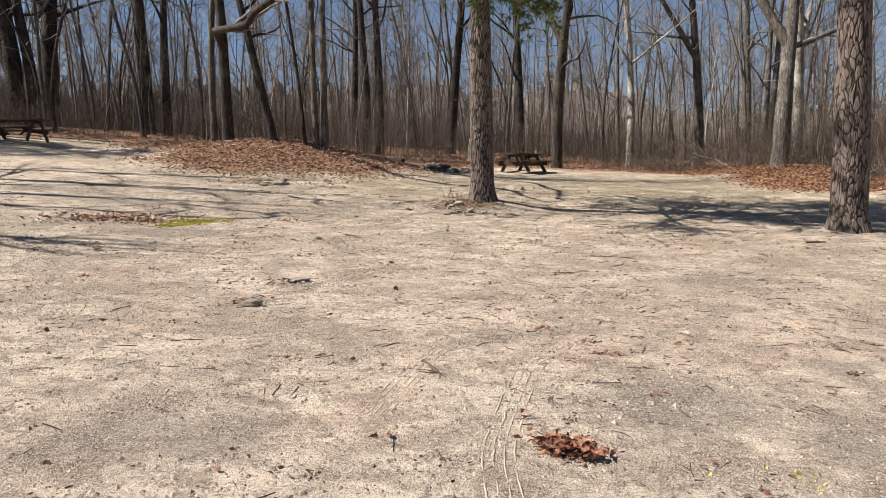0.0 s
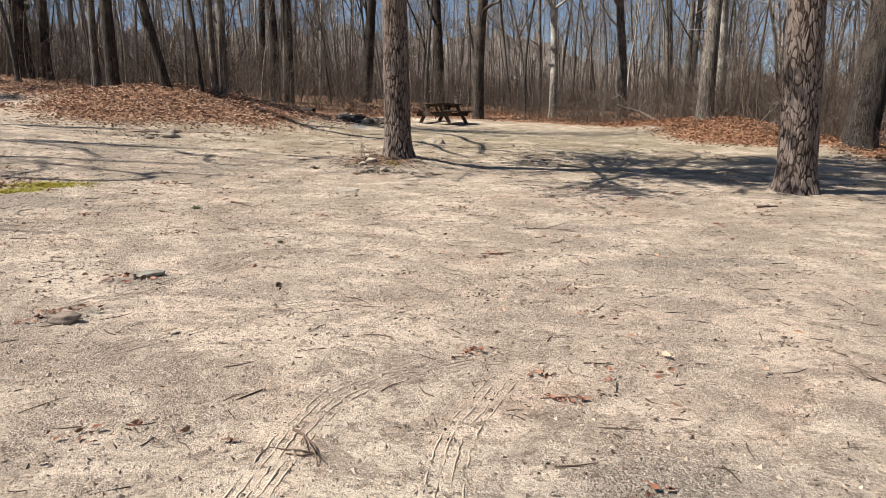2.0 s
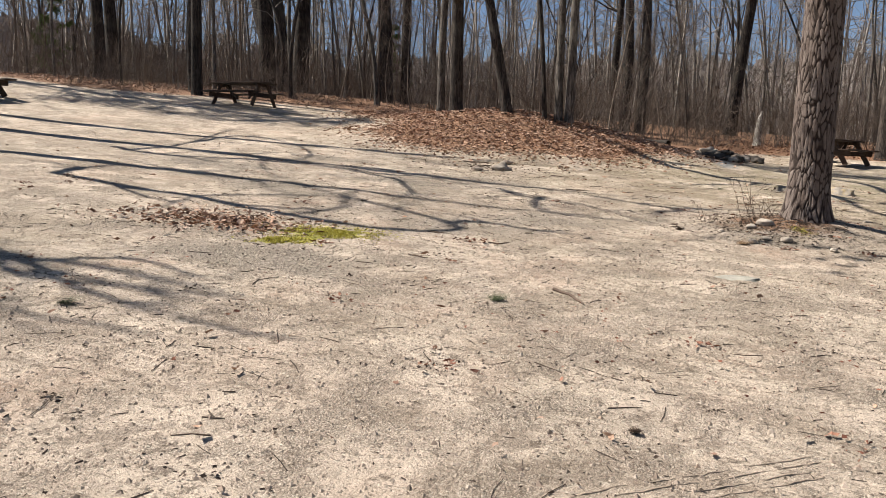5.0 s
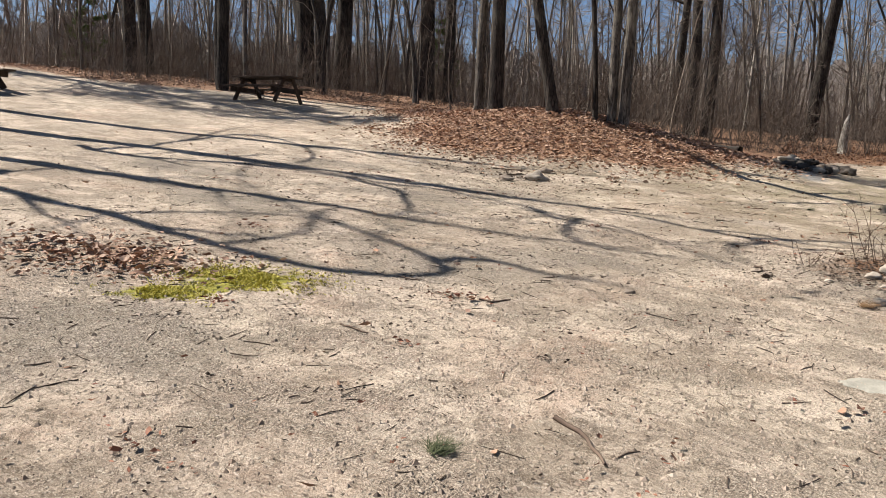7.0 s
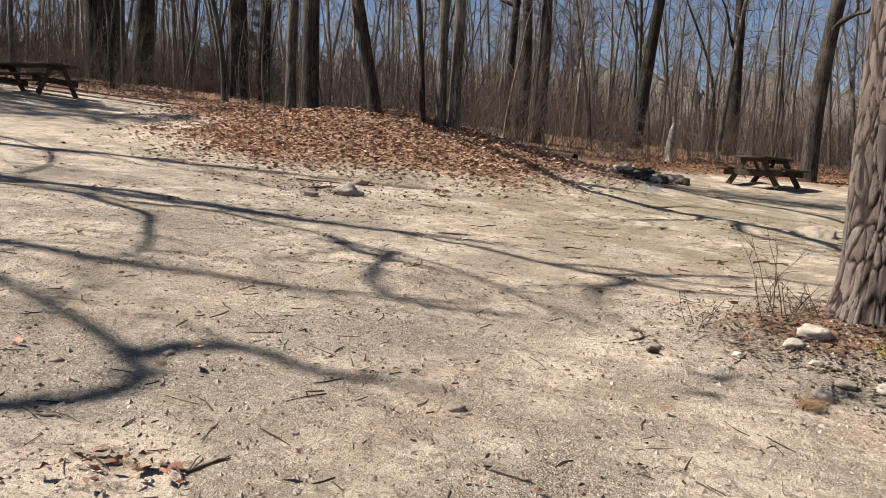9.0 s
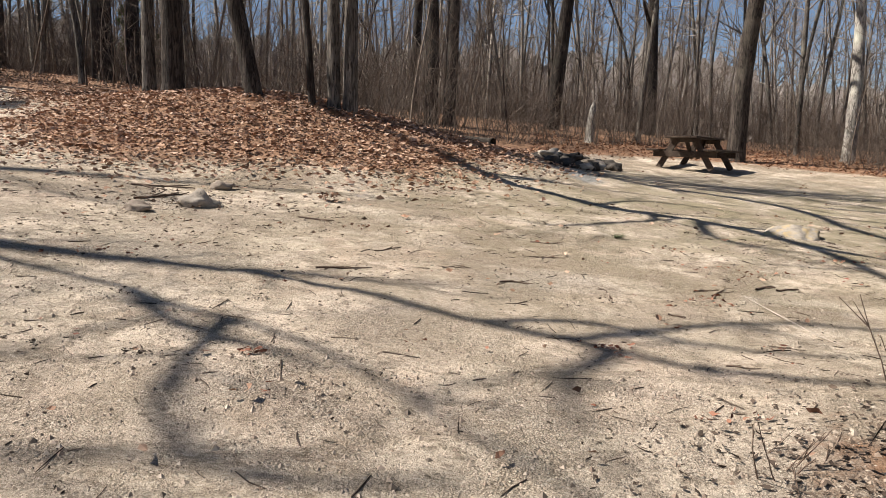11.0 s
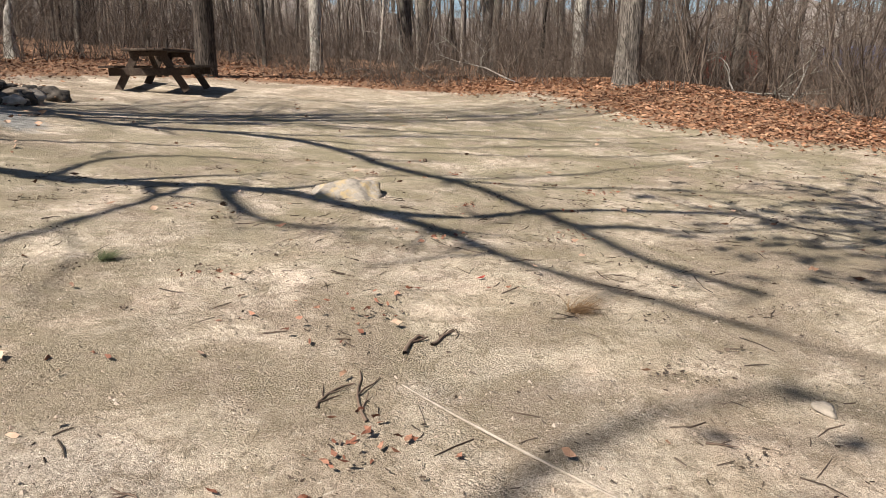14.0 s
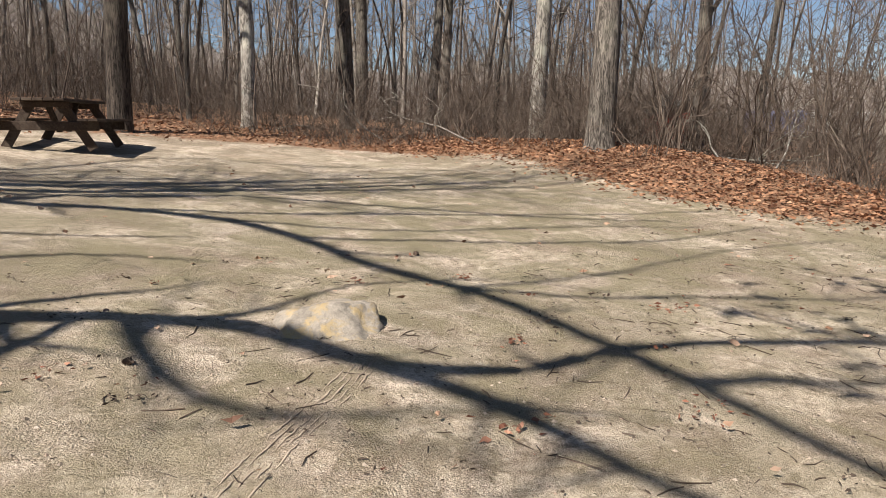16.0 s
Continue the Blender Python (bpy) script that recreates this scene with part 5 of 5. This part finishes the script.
# ---- tyre tracks ----
def tyre_track(lines, label, ribs=5, gap=0.035, seed=1):
    """Pressed tread marks: low ribs of sand along a path, coloured darker for the grooves' shade."""
    rng = np.random.default_rng(seed)
    path = np.array(lines, float)
    s = np.concatenate([[0], np.cumsum(np.linalg.norm(np.diff(path, axis=0), axis=1))])
    u = np.arange(0, s[-1], 0.03)
    xy = np.stack([np.interp(u, s, path[:, k]) for k in (0, 1)], -1)
    xy = np.stack([np.convolve(np.pad(xy[:, k], 6, mode="edge"), np.ones(13) / 13, "valid") for k in (0, 1)], -1)
    way = np.gradient(xy, axis=0)
    way /= np.linalg.norm(way, axis=1)[:, None]
    side = np.stack([-way[:, 1], way[:, 0]], -1)
    b = Buffer()
    for k in range(ribs):
        line = xy + side * (k - ribs / 2) * gap
        start = 0
        while start < len(line) - 4:
            stop = min(len(line), start + int(rng.integers(5, 16)))
            piece = line[start:stop]
            if len(piece) > 3:
                p = np.column_stack([piece + rng.normal(0, 0.002, piece.shape), surface(piece[:, 0], piece[:, 1]) + 0.0015])
                r = 0.0042 * np.sin(np.linspace(0.15, math.pi - 0.15, len(p))) + 0.001
                b.tube(p, r, 5)
                b.verts[-1][:, 2] = p[:, 2].repeat(5) + (b.verts[-1][:, 2] - p[:, 2].repeat(5)) * 0.35
            start = stop + int(rng.integers(0, 3))
    tagged(new("tyre_track", b.mesh("tyre_track", SAND)), label, "tyre track", kind="stuff")


# darker than the ground: the shade in the tread grooves, as colour
SAND = stone_material("sand toned for tread shade", (0.24, 0.19, 0.145), (0.46, 0.38, 0.295))
tyre_track(((0.38, -1.55), (0.55, -0.59), (0.68, -0.2), (0.92, 0.05), (1.28, 0.25), (1.7, 0.4)), "curved tyre tread marks pressed in pale gravel", 5, 0.035, 1)
tyre_track(((1.02, -2.4), (0.98, -1.9), (1.08, -1.2), (1.17, -0.6), (1.47, 0.1)), "faint straight tyre tread marks in gravel", 4, 0.045, 2)
tyre_track(((0.2, 14.5), (0.36, 14.62), (0.74, 14.94), (1.08, 15.19), (1.4, 15.47)), "narrow tyre tread marks leading to a boulder", 5, 0.03, 3)
tyre_track(((-0.6, 0.3), (-0.13, 0.82), (0.33, 1.2), (0.9, 1.5), (1.8, 1.8)), "faint tyre tread marks across pale sand", 4, 0.05, 4)
tyre_track(((-1.2, 0.9), (-0.55, 1.89), (-0.21, 2.52), (0.6, 3.3)), "faint tyre tread marks across pale sand", 4, 0.05, 5)


def pine_cone(x, y, turn, seed):
    """An open cone lying on its side."""
    rng = np.random.default_rng(seed)
    b = Buffer()
    b.tube([(0, 0, 0), (0.02, 0, 0), (0.05, 0, 0), (0.085, 0, 0)], (0.008, 0.014, 0.012, 0.004), 6)
    for k in range(7):
        r = (0.018, 0.03, 0.034, 0.031, 0.026, 0.019, 0.011)[k]
        for j in range(8):
            a = j / 8 * 2 * math.pi + k * 0.4
            at = np.array([0.01 + k * 0.011, 0, 0])
            out = np.array([0.012, math.cos(a) * r, math.sin(a) * r])
            wide = np.array([0, -math.sin(a), math.cos(a)]) * 0.008
            b.put([at, at + out * 0.8 + wide, at + out * 1.05, at + out * 0.8 - wide], [(0, 1, 2, 3)])
    ob = new("pine_cone", b.mesh("pine_cone", STICK, False))
    ob.matrix_basis = pose(x, y, lie(x, y) + 0.016, 0, 0, turn) @ Matrix.Scale(rng.uniform(0.55, 0.9), 4)
    tagged(ob, "open brown pine cone lying on bare ground", "pine cone", "fallen pine cones")


for i, (x, y) in enumerate(((-3.6, 14.9), (3.0, 17.3), (0.41, 15.76), (-0.15, 3.15), (0.09, 1.64), (-0.7, 9.1))):
    pine_cone(x, y, i * 67, 400 + i)
leaves("leaf_pile", heap(-3.62, 14.95, 0.07, 0.05, 40, 141), "dark clump of curled leaves below the mound", seed=142, sizes=(0.04, 0.09), lift=0.09, flat=1.0)
leaves("pine_straw", heap(0.4, 9.6, 0.5, 0.42, 2200, 143), "thin brown pine straw and bark bits round the pine", DEBRIS, seed=144, sizes=(0.012, 0.05), lift=0.015, flat=0.4, category="pine straw")


def fallen_branch(x, y, length, turn, rise, seed, radius=0.022):
    """A bleached dead branch caught in the brush."""
    rng = np.random.default_rng(seed)
    a = radians(turn)
    line = wander(rng, (0, 0, 0.05), (math.cos(a), math.sin(a), rise), length, 8, 0.13)
    line[:, 2] = np.maximum(line[:, 2], 0.03)
    b = Buffer()
    wide = np.linspace(radius, 0.006, 9)
    b.tube(line, wide, 6, 0.1, seed)
    sprout(b, rng, line, wide, 0, (5, 2), (4, 3))
    ob = new("fallen_branch", b.mesh("fallen_branch", BARK_PALE))
    ob.matrix_basis = pose(x, y, lie(x, y))
    tagged(ob, "bleached dead branch leaning out of the brush", "branch", "dead branches in the brush")


for i, (x, y, n, t, rise) in enumerate(((7.9, 30.3, 2.6, 10, 0.35), (10.6, 25.6, 2.4, 120, 0.5), (12.6, 20.6, 2.2, -20, 0.12), (12.3, 20.4, 2.4, 60, 0.45), (12.9, 19.6, 2.6, 10, 0.3), (-27.8, 27.5, 2.5, 80, 0.6), (9.6, 27.8, 1.8, 150, 0.5))):
    fallen_branch(x, y, n, t, rise, 500 + i)


def root(x, y):
    b = Buffer()
    xy = np.array([(0.2, 12.75), (0.25, 12.45), (0.31, 12.15), (0.4, 11.85), (0.47, 11.6)])
    b.tube(np.column_stack([xy, surface(xy[:, 0], xy[:, 1]) + 0.003]), (0.003, 0.0045, 0.005, 0.004, 0.002), 6, 0.2, 4)
    tagged(new("root", b.mesh("root", STONE)), "pale worn root showing in the sandy ground", "root")


root(0.3, 12.2)


# ---- far side of the open ground ----
RED = plain_material("faded red boards", (0.30, 0.055, 0.04))
WHITE = plain_material("dull white enamel", (0.42, 0.42, 0.40), 0.4)
SHINGLE = plain_material("dull grey roofing", (0.16, 0.155, 0.15), 0.9)
GLASS = plain_material("dark window glass", (0.03, 0.035, 0.04), 0.12)
TYRE = plain_material("black rubber", (0.02, 0.02, 0.02), 0.8)
BLUE = plain_material("blue cloth cover", (0.11, 0.13, 0.22), 0.7)


def cabin(x, y, turn):
    top = Empty("shed", x, y, lie(x, y) - 0.15, turn)
    top.scale = (0.55, 0.55, 0.6)
    part("wall", plank((4.2, 3.0, 2.2), (0, 0, 1.1), bevel=0.02), RED, top)
    for s in (-1, 1):
        part("roof", plank((4.7, 2.0, 0.08), (0, s * 0.83, 2.58), (-s * 27, 0, 0)), SHINGLE, top)
        window = part("window", plank((0.7, 0.05, 0.8), (s * 1.0, -1.52, 1.3)), WHITE, top)
        part("pane", plank((0.58, 0.03, 0.68), (s * 1.0, -1.545, 1.3), bevel=0.003), GLASS, window)
    part("door", plank((0.85, 0.05, 1.95), (0, -1.52, 0.98)), WHITE, top)
    tagged(top, "small faded red shed with grey roof behind the brush", "shed")


def trailer(x, y, turn, material, label):
    top = Empty("camper_trailer", x, y, lie(x, y), turn)
    bm = plank((4.6, 2.1, 1.75), (0, 0, 1.45), bevel=0.22)
    part("body", bm, material, top)
    for s in (-1.3, 0.2, 1.4):
        part("window", plank((0.8, 0.03, 0.5), (s, -1.055, 1.7), bevel=0.01), GLASS, top)
    for s in (-0.45, 0.45):
        b = Buffer()
        b.tube([(s, -1.0, 0.32), (s, -0.98, 0.32), (s, -0.8, 0.32), (s, -0.78, 0.32)], (0.2, 0.32, 0.32, 0.2), 20)
        part("wheel", b, TYRE, top)
    part("drawbar", plank((1.2, 0.08, 0.1), (2.8, 0, 0.5)), TYRE, top)
    tagged(top, label, "trailer")


cabin(25.9, 31.0, 58)
trailer(48.5, 38.6, 62, BLUE, "camper under a blue cover beyond the brush")
trailer(50.2, 35.0, 58, WHITE, "white camper trailer parked beyond the brush")
trailer(54.0, 27.0, 60, WHITE, "white camper trailer parked on far grass")

# ---- flush stones and debris underfoot ----
stone(0.07, 6.8, (0.2, 0.14, 0.04), 201, STONE_FLAT, "flat grey-green stone flush with the gravel", 0.68, "stone", 0.6, 10)
stone(-0.88, 1.84, (0.11, 0.085, 0.036), 202, STONE_FLAT, "smooth grey-green stone sunk in a rut", 0.35, "stone", 0.7, 25)
stone(1.57, 11.89, (0.06, 0.04, 0.03), 203, STONE, "small pale flat stone on sandy ground", 0.2, "stone", 0.6, 60)
leaves("leaf_pile", heap(-2.32, 6.82, 0.13, 0.05, 30, 151, 10), "few brown leaves and bark chips on gravel", LEAF_RED, seed=152, sizes=(0.03, 0.07))
leaves("leaf_pile", heap(0.3, 13.55, 0.2, 0.1, 16, 153, 20), "few reddish brown leaf scraps on sandy ground", LEAF_RED, seed=154, sizes=(0.025, 0.05))
leaves("leaf_pile", heap(-0.1, 12.45, 0.12, 0.08, 24, 155, 0), "few reddish brown leaf scraps on sandy ground", LEAF_RED, seed=156, sizes=(0.025, 0.06))
leaves("bark_chips", heap(-5.0, 13.95, 0.75, 0.3, 260, 157, 12), "bark chips and leaf scraps among half-sunk stones", STICK, seed=158, sizes=(0.02, 0.07), category="bark chips")
leaves("bark_chips", heap(-4.2, 12.6, 0.9, 0.4, 160, 159, 0), "dark bark scraps on trodden earth", STICK, seed=160, sizes=(0.015, 0.05), category="bark chips")
leaves("bark_chips", heap(0.5, 4.6, 1.6, 0.5, 220, 161, 0), "reddish needle and bark scraps on pale gravel", LEAF_RED, seed=162, sizes=(0.012, 0.04), category="bark chips")
leaves("bark_chips", heap(1.5, 6.2, 1.6, 0.4, 200, 163, 0), "reddish needle and bark scraps on pale gravel", LEAF_RED, seed=164, sizes=(0.012, 0.04), category="bark chips")


def crumb_spots(count, seed):
    """Small bits gathered in loose clumps on the bare ground."""
    rng = np.random.default_rng(seed)
    mid = np.column_stack([rng.uniform(-9, 9, count), rng.uniform(-3.5, 17.5, count)])
    mid = mid[clear_of(mid[:, 0], mid[:, 1]) > 0.1]
    many = (3 + 26 * rng.uniform(0, 1, len(mid)) ** 3).astype(int)
    wide = rng.uniform(0.02, 0.11, len(mid)).repeat(many)[:, None]
    return mid.repeat(many, 0) + rng.normal(0, 1, (many.sum(), 2)) * wide * (1.4, 0.7)


leaves("bark_chips", crumb_spots(1700, 171), "dark bark crumbs and twig ends strewn in clumps", DEBRIS, seed=172, sizes=(0.008, 0.032), lift=0.02, flat=0.9, category="bark chips")
leaves("fallen_leaves", crumb_spots(330, 173), "reddish leaf scraps strewn in clumps over gravel", LEAF_RED, seed=174, sizes=(0.015, 0.05), lift=0.025, flat=0.9)


def thicket_shrub(x, y, tall, stems, seed):
    """A leafless shrub of many crooked stems."""
    rng = np.random.default_rng(seed)
    b = Buffer()
    for _ in range(stems):
        a = rng.uniform(0, 6.3)
        line = wander(rng, (rng.normal(0, 0.16), rng.normal(0, 0.16), -0.05), (math.cos(a) * 0.35, math.sin(a) * 0.35, 1), tall * rng.uniform(0.6, 1.0), 7, 0.13, 0.02)
        wide = np.linspace(rng.uniform(0.012, 0.028), 0.005, 8)
        b.tube(line, wide, 5)
        sprout(b, rng, line, wide, 0, (6, 4), (4, 3))
    ob = new("shrub", b.mesh("shrub", BRUSH))
    ob.matrix_basis = pose(x, y, lie(x, y))
    tagged(ob, "tall leafless shrub of crooked brown stems in leaf litter", "shrub", "shrubs behind the leaf bank")


for i, (x, y, tall, stems) in enumerate(((12.3, 21.6, 4.2, 9), (13.4, 20.2, 3.4, 10), (13.0, 18.3, 3.0, 10), (14.2, 16.6, 2.6, 9), (15.2, 19.4, 3.6, 10), (12.6, 24.4, 3.6, 8), (17.5, 17.0, 2.8, 9), (11.6, 27.2, 3.4, 8), (15.0, 23.2, 3.6, 9))):
    thicket_shrub(x, y, tall, stems, 600 + i)
for i, (x, y, r) in enumerate(((-1.35, 21.75, 0.2), (-0.95, 21.6, 0.22), (-0.6, 21.9, 0.17), (-1.2, 22.3, 0.19), (-0.75, 22.35, 0.2), (-0.35, 22.2, 0.15))):
    ob = stone(x, y, (r, r * 0.8, r * 0.75), 700 + i, (STONE, STONE_DARK, STONE_BROWN)[i % 3], "broken field stone stacked on the campfire ring", -0.3, "fire_ring_stone", 0.6, i * 53, 0.9)
    tagged(ob, group="stones of the campfire ring")
leaves("fallen_leaves", heap(0.0, 6.35, 0.06, 0.03, 3, 181), "large tan oak leaves lying on gravel", LITTER, seed=182, sizes=(0.07, 0.09), lift=0.02, flat=0.2)
leaves("fallen_leaves", heap(-2.67, 7.69, 0.01, 0.01, 1, 183), "single pale tan oak leaf on gravel", LITTER, seed=184, sizes=(0.12, 0.13), lift=0.02, flat=0.2)
leaves("fallen_leaves", heap(1.22, 13.72, 0.02, 0.02, 2, 185), "bright red leaf lying on sandy ground", LEAF_SCARLET, seed=186, sizes=(0.05, 0.06), lift=0.02, flat=0.2)
for i, (x, y, n, r, t, f) in enumerate(((-2.25, 6.88, 0.34, 0.012, 15, 2), (-3.0, 7.05, 0.3, 0.012, -8, 1), (-0.16, 12.72, 0.3, 0.009, 62, 2), (0.5, 13.03, 0.28, 0.014, 25, 2), (-1.4, 13.98, 0.38, 0.009, 12, 2), (-1.35, 13.35, 0.42, 0.008, 18, 2),
                                        (-0.44, 12.0, 0.14, 0.012, 10, 0), (0.93, 11.93, 0.12, 0.008, -20, 3), (-0.8, 12.4, 0.16, 0.008, 70, 1), (-1.55, 12.4, 0.3, 0.012, 30, 2), (-2.62, 5.84, 0.26, 0.012, -10, 1), (0.77, 2.6, 0.18, 0.006, 20, 4),
                                        (-2.0, 12.6, 0.3, 0.008, 25, 2), (-2.6, 12.9, 0.34, 0.009, 35, 2), (-0.3, 11.0, 0.2, 0.01, 20, 1), (1.6, 4.9, 0.5, 0.006, 5, 4), (2.3, 3.4, 0.4, 0.006, 15, 4), (3.4, 4.6, 0.45, 0.006, -10, 4))):
    stick(x, y, n * 0.85, r * 0.6, t, 800 + i, f + 1)
